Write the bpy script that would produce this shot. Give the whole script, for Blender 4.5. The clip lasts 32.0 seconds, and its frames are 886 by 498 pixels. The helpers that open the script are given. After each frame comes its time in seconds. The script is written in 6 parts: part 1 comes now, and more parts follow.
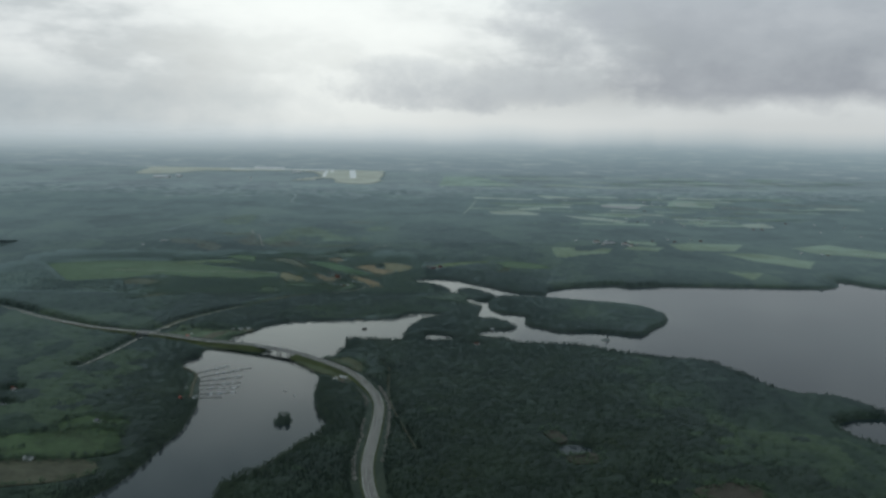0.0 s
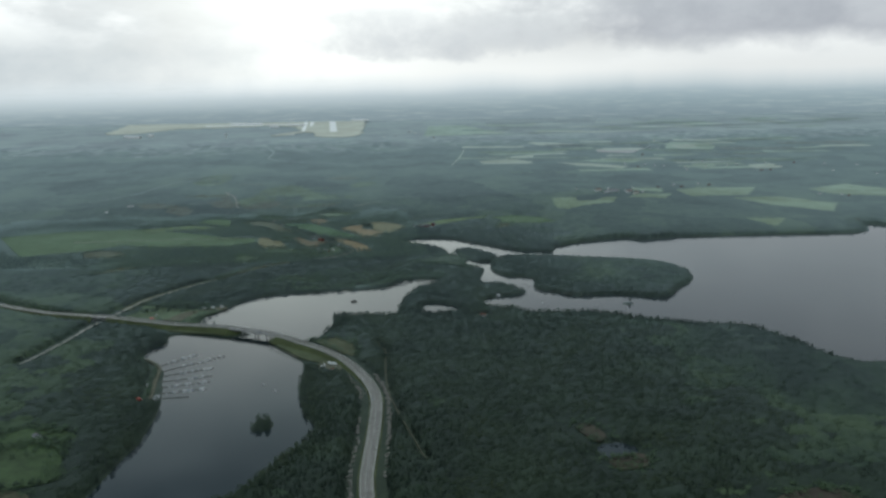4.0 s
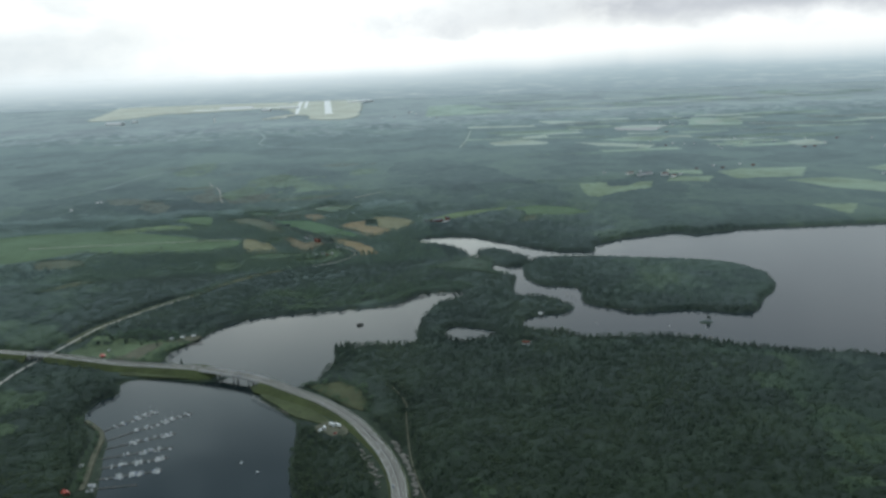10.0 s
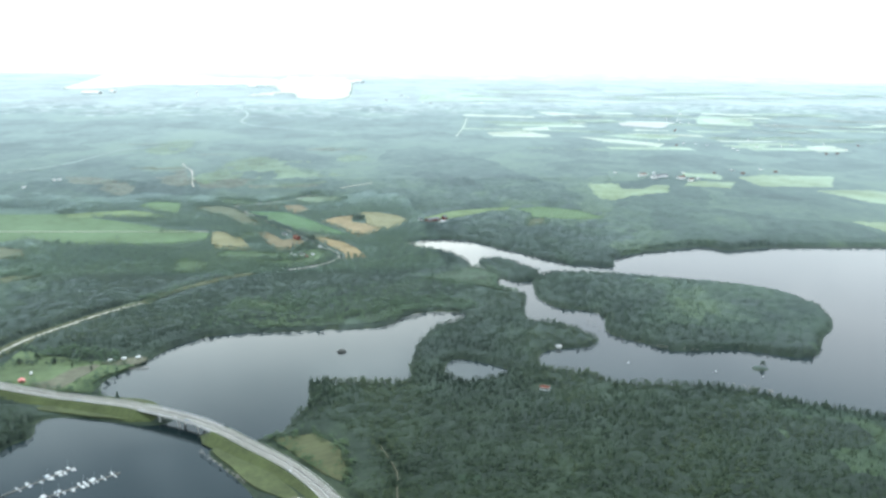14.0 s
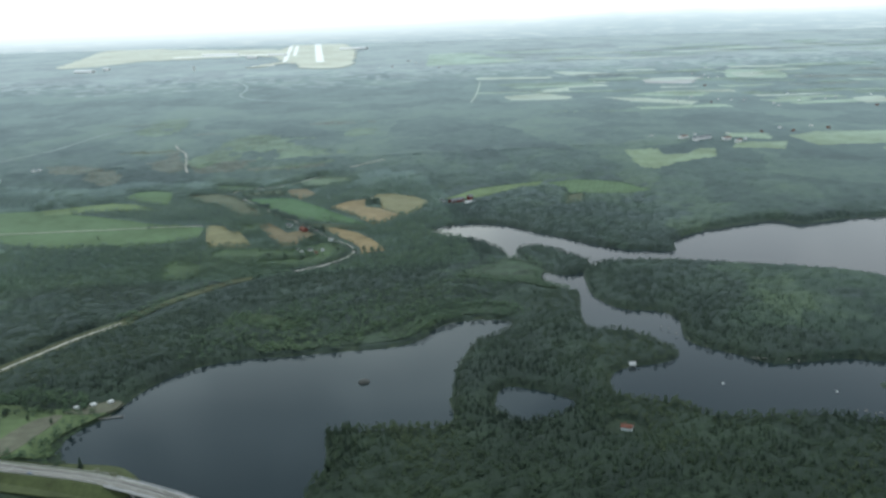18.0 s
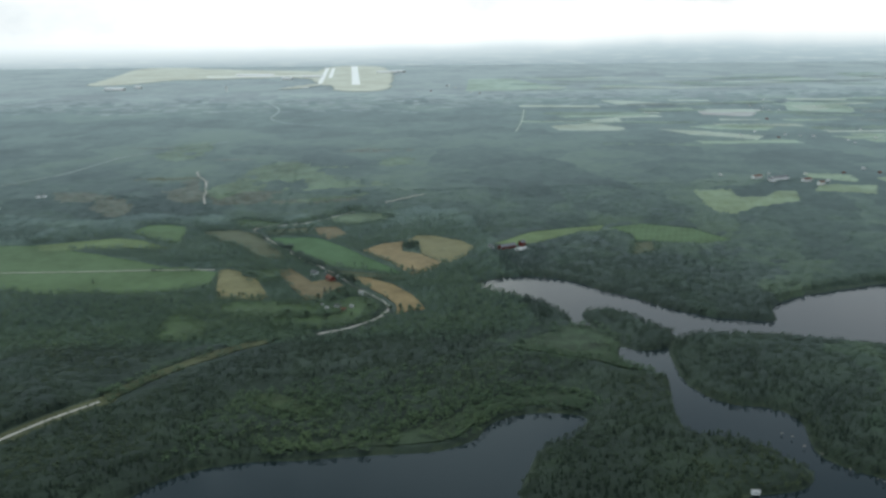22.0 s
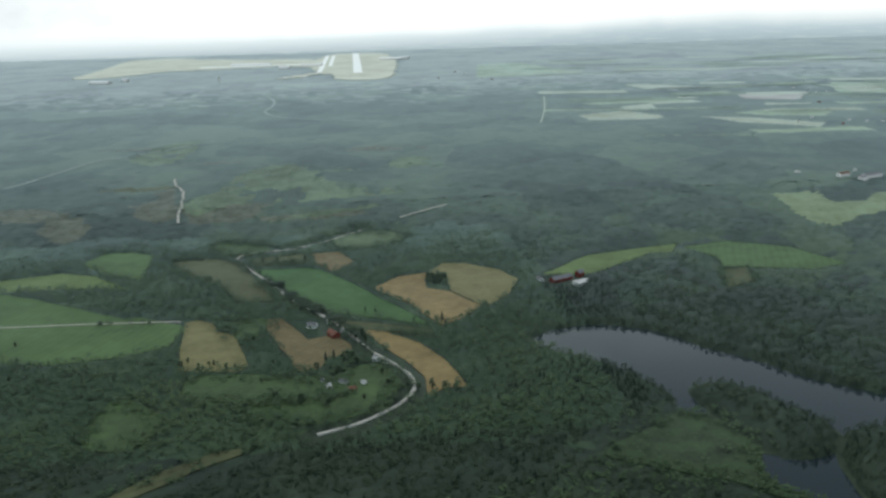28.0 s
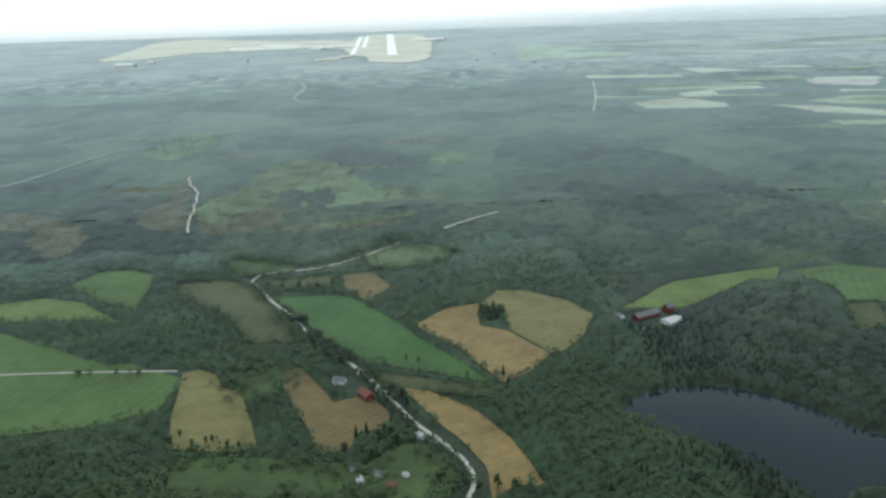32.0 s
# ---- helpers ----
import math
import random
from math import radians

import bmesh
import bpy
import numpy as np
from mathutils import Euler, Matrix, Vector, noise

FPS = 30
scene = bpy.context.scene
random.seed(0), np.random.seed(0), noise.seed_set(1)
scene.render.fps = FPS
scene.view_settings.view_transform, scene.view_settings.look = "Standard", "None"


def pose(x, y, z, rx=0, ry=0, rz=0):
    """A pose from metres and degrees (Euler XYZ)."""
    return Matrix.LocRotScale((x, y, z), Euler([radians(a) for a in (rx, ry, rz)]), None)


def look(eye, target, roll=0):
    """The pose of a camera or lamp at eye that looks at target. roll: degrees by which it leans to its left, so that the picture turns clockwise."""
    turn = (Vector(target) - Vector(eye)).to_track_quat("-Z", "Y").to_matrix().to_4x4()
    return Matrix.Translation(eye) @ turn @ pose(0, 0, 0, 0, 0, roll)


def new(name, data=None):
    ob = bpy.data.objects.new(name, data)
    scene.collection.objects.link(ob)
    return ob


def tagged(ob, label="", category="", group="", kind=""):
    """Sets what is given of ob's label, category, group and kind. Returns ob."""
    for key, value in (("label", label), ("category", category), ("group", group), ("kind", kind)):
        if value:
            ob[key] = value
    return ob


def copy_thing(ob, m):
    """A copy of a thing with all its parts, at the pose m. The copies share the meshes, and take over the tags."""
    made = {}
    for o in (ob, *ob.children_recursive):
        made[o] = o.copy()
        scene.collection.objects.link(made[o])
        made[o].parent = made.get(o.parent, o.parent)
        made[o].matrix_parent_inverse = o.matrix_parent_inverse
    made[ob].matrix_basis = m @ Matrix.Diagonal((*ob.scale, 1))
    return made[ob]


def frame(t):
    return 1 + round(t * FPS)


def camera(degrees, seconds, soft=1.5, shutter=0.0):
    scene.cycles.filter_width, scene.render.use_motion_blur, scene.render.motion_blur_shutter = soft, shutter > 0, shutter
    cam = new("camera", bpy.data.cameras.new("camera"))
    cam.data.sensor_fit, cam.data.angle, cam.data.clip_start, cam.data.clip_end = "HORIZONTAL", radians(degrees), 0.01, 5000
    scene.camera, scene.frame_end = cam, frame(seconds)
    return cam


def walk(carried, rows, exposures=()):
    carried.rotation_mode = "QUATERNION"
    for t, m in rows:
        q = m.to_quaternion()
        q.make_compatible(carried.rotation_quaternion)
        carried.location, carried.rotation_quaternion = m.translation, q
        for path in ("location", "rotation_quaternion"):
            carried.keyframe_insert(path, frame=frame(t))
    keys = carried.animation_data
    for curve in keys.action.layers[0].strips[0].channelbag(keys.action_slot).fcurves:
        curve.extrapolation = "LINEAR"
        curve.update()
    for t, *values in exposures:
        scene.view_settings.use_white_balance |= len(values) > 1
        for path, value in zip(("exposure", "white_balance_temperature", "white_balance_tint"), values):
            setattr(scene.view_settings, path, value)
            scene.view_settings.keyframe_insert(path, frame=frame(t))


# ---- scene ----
LENS = 50.83
cam = camera(LENS, 32.0, soft=2.9)
# seconds, place in metres, then yaw (to the left of +y), pitch (up) and roll in degrees
ROWS = [
    (0.0, 0.0, 0.0, 282.3, -5.85, -7.90, 1.11),
    (1.0, 2.0, 38.5, 279.0, -7.92, -10.40, -0.01),
    (2.0, 3.3, 76.9, 275.9, -7.18, -11.00, -0.72),
    (4.5, 0.7, 172.1, 268.7, -6.78, -10.92, -0.98),
    (5.0, 1.2, 191.4, 267.2, -7.36, -11.12, -0.64),
    (5.5, 1.7, 210.7, 265.8, -7.21, -11.85, -2.27),
    (6.0, 2.3, 230.0, 264.3, -7.08, -11.81, -0.46),
    (6.5, 2.5, 249.3, 262.9, -7.35, -9.47, -0.35),
    (7.0, 2.4, 268.6, 261.5, -7.23, -7.67, 1.48),
    (7.5, 2.3, 287.8, 260.0, -7.08, -7.90, 1.73),
    (8.0, 2.3, 306.9, 258.7, -6.17, -8.69, 0.74),
    (8.5, 2.2, 326.0, 257.3, -6.50, -9.66, 0.44),
    (9.0, 2.0, 344.9, 256.1, -6.36, -9.94, 0.22),
    (9.5, 1.3, 363.7, 254.8, -7.36, -10.77, -0.90),
    (10.0, 1.0, 382.4, 253.4, -6.89, -12.11, -2.09),
    (10.5, 1.2, 401.2, 252.1, -7.19, -13.96, -3.49),
    (11.0, 1.5, 420.0, 250.7, -5.44, -14.39, -4.47),
    (11.5, 2.0, 439.1, 249.5, -5.57, -14.92, -4.25),
    (12.0, 2.7, 458.6, 248.4, -5.83, -15.59, -2.90),
    (12.5, 3.3, 478.2, 247.4, -6.09, -16.30, -2.32),
    (13.0, 3.6, 497.7, 246.5, -6.81, -17.71, -2.04),
    (13.5, 3.7, 517.3, 245.7, -6.84, -19.18, -2.03),
    (14.0, 3.7, 537.0, 244.9, -7.96, -13.03, 0.83),
    (14.5, 3.3, 556.2, 244.0, -7.23, -11.31, 1.30),
    (16.5, 3.2, 630.4, 238.4, -6.92, -13.26, -0.20),
    (17.0, 3.3, 649.0, 237.1, -6.53, -14.39, -1.67),
    (17.5, 4.0, 667.7, 235.7, -7.15, -15.14, -1.01),
    (18.0, 4.9, 686.2, 234.4, -7.28, -15.17, -1.70),
    (18.5, 5.8, 704.5, 233.2, -6.95, -15.03, -1.56),
    (19.0, 6.5, 722.8, 232.1, -7.27, -15.28, -1.21),
    (19.5, 6.5, 741.2, 231.2, -8.03, -14.94, -0.60),
    (20.0, 6.0, 759.2, 230.2, -7.23, -11.72, 0.70),
    (20.5, 5.8, 777.0, 229.0, -7.36, -11.66, 1.02),
    (21.0, 6.2, 794.8, 227.9, -6.47, -13.55, 0.91),
    (21.5, 6.4, 812.8, 226.7, -5.63, -13.67, 0.41),
    (22.0, 6.2, 830.7, 225.4, -5.38, -13.65, -0.56),
    (22.5, 6.0, 848.7, 224.2, -5.76, -14.17, -0.57),
    (23.0, 5.9, 866.6, 223.0, -5.48, -13.14, -1.37),
    (23.5, 5.8, 884.5, 221.6, -5.44, -14.94, -1.58),
    (24.0, 5.6, 902.5, 220.3, -6.40, -15.46, 1.39),
    (24.5, 5.4, 920.6, 219.0, -5.53, -15.24, -0.21),
    (25.0, 5.2, 938.9, 217.8, -5.20, -14.89, -1.52),
    (25.5, 5.0, 957.3, 216.7, -5.02, -14.02, -1.29),
    (27.5, 4.0, 1031.2, 213.0, -5.74, -14.50, -0.02),
    (28.0, 3.2, 1049.4, 212.0, -5.10, -14.46, -1.71),
    (28.5, 2.8, 1067.5, 211.2, -5.36, -14.40, -1.73),
    (29.0, 3.1, 1085.4, 210.2, -5.87, -14.81, -2.74),
    (29.5, 4.1, 1102.9, 209.3, -5.22, -14.82, -3.37),
    (30.0, 5.0, 1120.2, 208.4, -5.13, -14.52, -3.11),
    (30.5, 5.2, 1137.5, 207.7, -5.14, -14.72, -1.79),
    (31.0, 4.3, 1154.9, 207.4, -5.54, -15.77, -1.77),
    (31.5, 2.2, 1172.5, 207.3, -3.96, -16.01, -1.68),
    (32.0, 0.0, 1190.0, 207.3, -3.02, -15.53, -1.84),
]


def aim(x, y, z, yaw, pitch, roll):
    a, b = radians(yaw), radians(pitch)
    ahead = Vector((-math.sin(a) * math.cos(b), math.cos(a) * math.cos(b), math.sin(b)))
    eye = Vector((x, y, z))
    return look(eye, eye + 100 * ahead, roll)


# the film camera opens up when it looks down and closes when it sees much sky
EXPOSURES = [(t, e, 6040 + min(t, 20) * 7 + 28 * min(max(t - 20, 0), 5), 6 + min(t, 20) * 0.1) for t, e in ((0.0, -0.42), (2.0, -0.06), (5.0, 0.02), (6.0, 0.15), (7.0, -0.14), (8.0, -0.36), (9.0, -0.14), (11.0, 0.72), (13.0, 1.42), (14.0, 1.85), (17.0, 0.55), (18.0, 0.92), (19.0, 0.92), (20.0, 0.8), (21.0, 0.5), (23.0, 0.5), (24.0, 0.85), (25.0, 0.9), (28.0, 0.5), (31.0, 0.66), (32.0, 0.84))]
walk(cam, [(r[0], aim(*r[1:])) for r in ROWS], EXPOSURES)


# ---- world and sun ----
class Nodes:
    """Short way to write a node tree."""

    def __init__(self, tree):
        self.tree = tree
        tree.nodes.clear()

    def add(self, kind, ins=(), **props):
        n = self.tree.nodes.new("ShaderNode" + kind)
        for k, v in props.items():
            if k == "operation":
                n.operation = v
            elif k == "blend_type":
                n.blend_type = v
            elif k == "data_type":
                n.data_type = v
            elif k == "sky_type":
                n.sky_type = v
            elif k == "noise_dimensions":
                n.noise_dimensions = v
            elif k == "wave_type":
                n.wave_type = v
            elif k == "bands_direction":
                n.bands_direction = v
        for key, v in (ins.items() if isinstance(ins, dict) else enumerate(ins)):
            s = n.inputs[key]
            if isinstance(v, bpy.types.NodeSocket):
                self.tree.links.new(v, s)
            elif v is not None:
                s.default_value = v
        return n

    def math(self, op, a, b=0.0, clamp=False):
        n = self.add("Math", [a, b], operation=op)
        n.use_clamp = clamp
        return n.outputs[0]

    def ramp(self, fac, stops):
        n = self.add("ValToRGB", [fac])
        r = n.color_ramp
        while len(r.elements) < len(stops):
            r.elements.new(0.5)
        for e, (at, c) in zip(r.elements, stops):
            e.position = at
            e.color = (*c, 1) if len(c) == 3 else c
        return n.outputs[0]

    def mix(self, fac, a, b, blend="MIX"):
        n = self.tree.nodes.new("ShaderNodeMix")
        n.data_type, n.blend_type = "RGBA", blend
        for s, v in ((n.inputs[0], fac), (n.inputs[6], a), (n.inputs[7], b)):
            if isinstance(v, bpy.types.NodeSocket):
                self.tree.links.new(v, s)
            else:
                s.default_value = v if s == n.inputs[0] else (*v, 1)
        return n.outputs[2]

    def noise(self, vec, scale, detail=4.0, rough=0.55):
        n = self.add("TexNoise", {"Scale": scale, "Detail": detail, "Roughness": rough})
        if vec is not None:
            self.tree.links.new(vec, n.inputs["Vector"])
        return n.outputs["Fac"]


SUN_UP, SUN_TURN = 64.0, 4.0   # degrees: height, and side towards which it stands from +y

world = bpy.data.worlds.new("overcast_sky")
scene.world = world
world.use_nodes = True
w = Nodes(world.node_tree)
co = w.add("TexCoord").outputs["Generated"]
sep = w.add("SeparateXYZ", [co]).outputs
sky = w.add("TexSky", sky_type="NISHITA")
sky.sun_disc = False
sky.sun_elevation, sky.sun_rotation = radians(SUN_UP), radians(SUN_TURN)
sky.dust_density, sky.air_density = 3.0, 1.2
up = w.math("MAXIMUM", sep[2], 0.0)
flat = w.add("VectorMath", [co, (4.6, 4.6, 13.0)], operation="MULTIPLY").outputs[0]
big = w.noise(w.add("VectorMath", [flat, (3.1, 0.4, 0.35)], operation="ADD").outputs[0], 1.0, 6, 0.52)
small = w.noise(flat, 3.1, 5, 0.55)
cloud = w.math("ADD", w.math("MULTIPLY", big, 0.72), w.math("MULTIPLY", small, 0.28))
tone = w.ramp(cloud, [(0.40, (1.17, 1.15, 1.10)), (0.47, (0.99, 0.98, 0.96)), (0.53, (0.66, 0.675, 0.685)), (0.62, (0.47, 0.485, 0.505))])
# brighter veil low down, where the cloud thins towards the horizon
low = w.ramp(up, [(0.0, (1, 1, 1)), (0.016, (0.7, 0.7, 0.7)), (0.05, (0.08, 0.08, 0.08)), (0.2, (0, 0, 0))])
tone = w.mix(low, tone, (0.92, 0.905, 0.865))
# the sun's glare through the thinnest cloud
glare = w.add("VectorMath", [co, (-0.02, 0.985, 0.17)], operation="DOT_PRODUCT").outputs["Value"]
glare = w.ramp(glare, [(0.90, (0, 0, 0)), (0.975, (0.35, 0.35, 0.35)), (1.0, (1, 1, 1))])
tone = w.mix(w.math("MULTIPLY", glare, 0.75), tone, (1.55, 1.50, 1.37))
# a heaped cloud to the east with a flat grey base, and a smaller one ahead
puff = w.noise(w.add("VectorMath", [co, (11.0, 11.0, 15.0)], operation="MULTIPLY").outputs[0], 1.0, 7, 0.6)
fluff = w.math("SUBTRACT", puff, 0.5)
east = w.ramp(w.math("ADD", sep[0], w.math("MULTIPLY", fluff, 0.42)), [(0.17, (0, 0, 0)), (0.22, (0.45, 0.45, 0.45)), (0.30, (1, 1, 1))])
base = w.ramp(w.math("ADD", up, w.math("MULTIPLY", fluff, 0.05)), [(0.016, (0, 0, 0)), (0.034, (1, 1, 1))])
heap = w.ramp(w.math("ADD", up, w.math("MULTIPLY", fluff, 0.22)), [(0.02, (0.42, 0.43, 0.47)), (0.06, (0.52, 0.53, 0.56)), (0.15, (0.66, 0.66, 0.68))])
tone = w.mix(w.math("MULTIPLY", w.mix(1.0, east, base, "MULTIPLY"), 0.85), tone, heap)
off_x, off_z = w.math("DIVIDE", w.math("SUBTRACT", sep[0], 0.10), 0.15), w.math("DIVIDE", w.math("SUBTRACT", up, 0.037), 0.030)
blob = w.math("ADD", w.math("ADD", w.math("MULTIPLY", off_x, off_x), w.math("MULTIPLY", off_z, off_z)), w.math("MULTIPLY", fluff, 3.4))
blob = w.ramp(blob, [(0.1, (1, 1, 1)), (0.6, (0.6, 0.6, 0.6)), (1.0, (0, 0, 0))])
tone = w.mix(w.math("MULTIPLY", blob, 0.7), tone, w.ramp(up, [(0.015, (0.55, 0.57, 0.60)), (0.07, (0.92, 0.92, 0.90))]))
# a shower greys the low sky to the west
shower = w.math("MULTIPLY", w.ramp(w.math("SUBTRACT", w.math("MULTIPLY", fluff, 0.5), sep[0]), [(0.0, (0, 0, 0)), (0.36, (1, 1, 1))]), w.ramp(up, [(0.02, (0.8, 0.8, 0.8)), (0.06, (0, 0, 0))]))
tone = w.mix(shower, tone, (0.58, 0.63, 0.65))
# upper sky out of view, shaped for the lakes: greenish bright band, dim overhead
lid = w.ramp(up, [(0.11, (1, 1, 1)), (0.2, (1.07, 1.15, 1.13)), (0.28, (0.94, 1.00, 1.01)), (0.35, (0.70, 0.82, 0.86)), (0.43, (0.36, 0.46, 0.53)), (1.0, (0.39, 0.48, 0.53))])
tone = w.mix(1.0, tone, lid, "MULTIPLY")
tone = w.mix(0.10, tone, w.mix(1.0, sky.outputs[0], (0.1, 0.1, 0.1), "MULTIPLY"))
# the land beyond the last fields, painted into the backdrop with haze in its colour
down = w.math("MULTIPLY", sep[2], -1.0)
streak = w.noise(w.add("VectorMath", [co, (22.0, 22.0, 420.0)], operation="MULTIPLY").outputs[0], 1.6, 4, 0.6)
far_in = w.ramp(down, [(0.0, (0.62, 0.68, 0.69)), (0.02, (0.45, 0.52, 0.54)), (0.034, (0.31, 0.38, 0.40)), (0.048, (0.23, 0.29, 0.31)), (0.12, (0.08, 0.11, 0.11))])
# horizon haze brightened by colour, a little left of straight ahead
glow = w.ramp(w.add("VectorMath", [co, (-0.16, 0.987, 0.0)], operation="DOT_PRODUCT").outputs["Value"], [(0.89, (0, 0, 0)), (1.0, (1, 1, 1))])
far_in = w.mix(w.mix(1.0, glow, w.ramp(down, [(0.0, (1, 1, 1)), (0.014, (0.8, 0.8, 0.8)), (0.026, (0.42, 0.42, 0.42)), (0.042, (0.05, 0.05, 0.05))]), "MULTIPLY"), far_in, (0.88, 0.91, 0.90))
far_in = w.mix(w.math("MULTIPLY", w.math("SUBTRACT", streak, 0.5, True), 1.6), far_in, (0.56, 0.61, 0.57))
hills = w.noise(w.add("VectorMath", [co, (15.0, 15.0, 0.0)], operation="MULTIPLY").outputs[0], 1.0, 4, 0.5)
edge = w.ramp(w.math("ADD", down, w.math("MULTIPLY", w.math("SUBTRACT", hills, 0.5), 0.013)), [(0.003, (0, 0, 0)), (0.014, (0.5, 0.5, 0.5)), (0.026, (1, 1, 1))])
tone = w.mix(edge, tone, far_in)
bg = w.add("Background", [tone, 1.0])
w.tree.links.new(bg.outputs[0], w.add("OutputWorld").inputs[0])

sun = new("sun", bpy.data.lights.new("sun", "SUN"))
sun.data.energy, sun.data.angle, sun.data.color = 0.8, radians(45), (1.0, 0.97, 0.92)
a, b = radians(SUN_TURN), radians(SUN_UP)
sun.matrix_world = look((math.sin(a) * math.cos(b) * 900, math.cos(a) * math.cos(b) * 900, math.sin(b) * 900), (0, 0, 0))


# ---- materials ----
def material(name, shades, scale=0.2, rough=0.9, detail_scale=None, bump=0.0, sheen=0.0, metal=0.0, spec=0.3,
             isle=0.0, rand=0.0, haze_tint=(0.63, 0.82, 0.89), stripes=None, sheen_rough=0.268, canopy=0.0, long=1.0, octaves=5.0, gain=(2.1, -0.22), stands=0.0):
    """Procedural surface: shades are (position, colour) stops over a two-scale noise. isle, rand: spread of brightness
    from piece to piece; stripes: (scale, strength, turn) for drilled rows or mown swathes; sheen, haze_tint: grazing
    sheen that stands in for haze; canopy: how far normals lean up, so that foliage shades as one crown surface rather
    than leaf by leaf and takes that haze; long: stretches the noise from south to north to offset foreshortening in the
    camera's view; stands: how far blocks of woodland of another age differ in tone."""
    m = bpy.data.materials.new(name)
    m.use_nodes = True
    n = Nodes(m.node_tree)
    pos = n.add("NewGeometry").outputs
    # noise stretched along the flight to fit the camera's low view
    at = n.add("VectorMath", [pos["Position"], (1.0, long, 1.0)], operation="MULTIPLY").outputs[0]
    fac = n.math("ADD", n.math("MULTIPLY", n.noise(at, scale, octaves, 0.6), 0.65),
                 n.math("MULTIPLY", n.noise(at, detail_scale or scale * 7.3, octaves - 1, 0.6), 0.35))
    if stripes:
        wave = n.add("TexWave", {"Scale": stripes[0], "Distortion": 3.0, "Detail": 2.0, "Detail Scale": 0.6}, wave_type="BANDS")
        turn = n.add("Mapping", {"Vector": pos["Position"], "Rotation": (0, 0, radians(stripes[2]))})
        n.tree.links.new(turn.outputs[0], wave.inputs["Vector"])
        fac = n.math("ADD", fac, n.math("MULTIPLY", n.math("SUBTRACT", wave.outputs["Fac"], 0.5), stripes[1]))
    if stands:
        warp = n.add("TexNoise", {"Vector": pos["Position"], "Scale": 0.012, "Detail": 3.0}).outputs["Color"]
        warp = n.add("VectorMath", [warp, (70.0, 70.0, 0.0)], operation="MULTIPLY").outputs[0]
        plan = n.add("VectorMath", [n.add("VectorMath", [pos["Position"], warp], operation="ADD").outputs[0], (1.0, 0.75, 0.0)], operation="MULTIPLY").outputs[0]
        for size, weight in ((0.0085, 0.65), (0.021, 0.35)):
            block = n.add("TexVoronoi", {"Vector": plan, "Scale": size}).outputs["Color"]
            block = n.add("SeparateColor", [block]).outputs[0]
            fac = n.math("ADD", fac, n.math("MULTIPLY", n.math("SUBTRACT", block, 0.5), stands * weight))
    if isle:
        fac = n.math("ADD", fac, n.math("MULTIPLY", n.math("SUBTRACT", pos["Random Per Island"], 0.5), isle))
    if rand:
        fac = n.math("ADD", fac, n.math("MULTIPLY", n.math("SUBTRACT", n.add("ObjectInfo").outputs["Random"], 0.5), rand))
    col = n.ramp(fac, shades)
    p = n.add("BsdfPrincipled", {"Base Color": col, "Roughness": rough, "Metallic": metal, "Specular IOR Level": spec,
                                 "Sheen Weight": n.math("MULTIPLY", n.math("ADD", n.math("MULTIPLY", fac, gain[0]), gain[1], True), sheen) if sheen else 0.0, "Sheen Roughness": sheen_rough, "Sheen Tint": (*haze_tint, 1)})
    if canopy:
        lean = n.add("VectorMath", [pos["Normal"], (1 - canopy,) * 3], operation="MULTIPLY").outputs[0]
        lean = n.add("VectorMath", [lean, (0, 0, canopy)], operation="ADD").outputs[0]
        n.tree.links.new(n.add("VectorMath", [lean], operation="NORMALIZE").outputs[0], p.inputs["Normal"])
    if bump:
        bm_ = n.add("Bump", {"Strength": bump, "Distance": 0.3, "Height": n.noise(pos["Position"], (detail_scale or scale * 7.3) * 2, 4, 0.65)})
        n.tree.links.new(bm_.outputs[0], p.inputs["Normal"])
    n.tree.links.new(p.outputs[0], n.add("OutputMaterial").inputs[0])
    return m


def shade(c, k):
    return tuple(min(1.0, v * k) for v in c)


def three(c, spread=0.35, scale=0.2, name="", **kw):
    return material(name, [(0.32, shade(c, 1 - spread)), (0.5, c), (0.68, shade(c, 1 + spread))], scale, **kw)


# strength of the grazing sheen that stands in for haze on the land
HAZE_SHEEN = 0.86
M = {}
M["ground"] = material("forest_floor", [(0.34, (0.0129, 0.0221, 0.0110)), (0.50, (0.0202, 0.0331, 0.0156)), (0.66, (0.0386, 0.0515, 0.0239))], 0.02, detail_scale=0.25, sheen=HAZE_SHEEN)
M["spruce"] = material("spruce_needles", [(0.37, (0.0079, 0.0182, 0.0087)), (0.50, (0.0143, 0.0293, 0.0127)), (0.62, (0.0261, 0.0443, 0.0174))], 0.012, detail_scale=0.5, isle=0.045, sheen=HAZE_SHEEN, canopy=0.985, gain=(0.7, 0.55), stands=0.18)
M["leaf"] = material("birch_leaves", [(0.37, (0.0117, 0.0247, 0.0095)), (0.50, (0.0183, 0.0341, 0.0123)), (0.62, (0.0309, 0.0463, 0.0148))], 0.012, detail_scale=0.6, isle=0.045, sheen=HAZE_SHEEN, canopy=0.985, gain=(0.7, 0.55), stands=0.18)
M["shrub"] = material("willow_scrub", [(0.34, (0.022, 0.046, 0.017)), (0.5, (0.036, 0.064, 0.023)), (0.66, (0.056, 0.088, 0.030))], 0.012, detail_scale=0.6, isle=0.14, sheen=HAZE_SHEEN, canopy=0.97, gain=(0.3, 0.78))
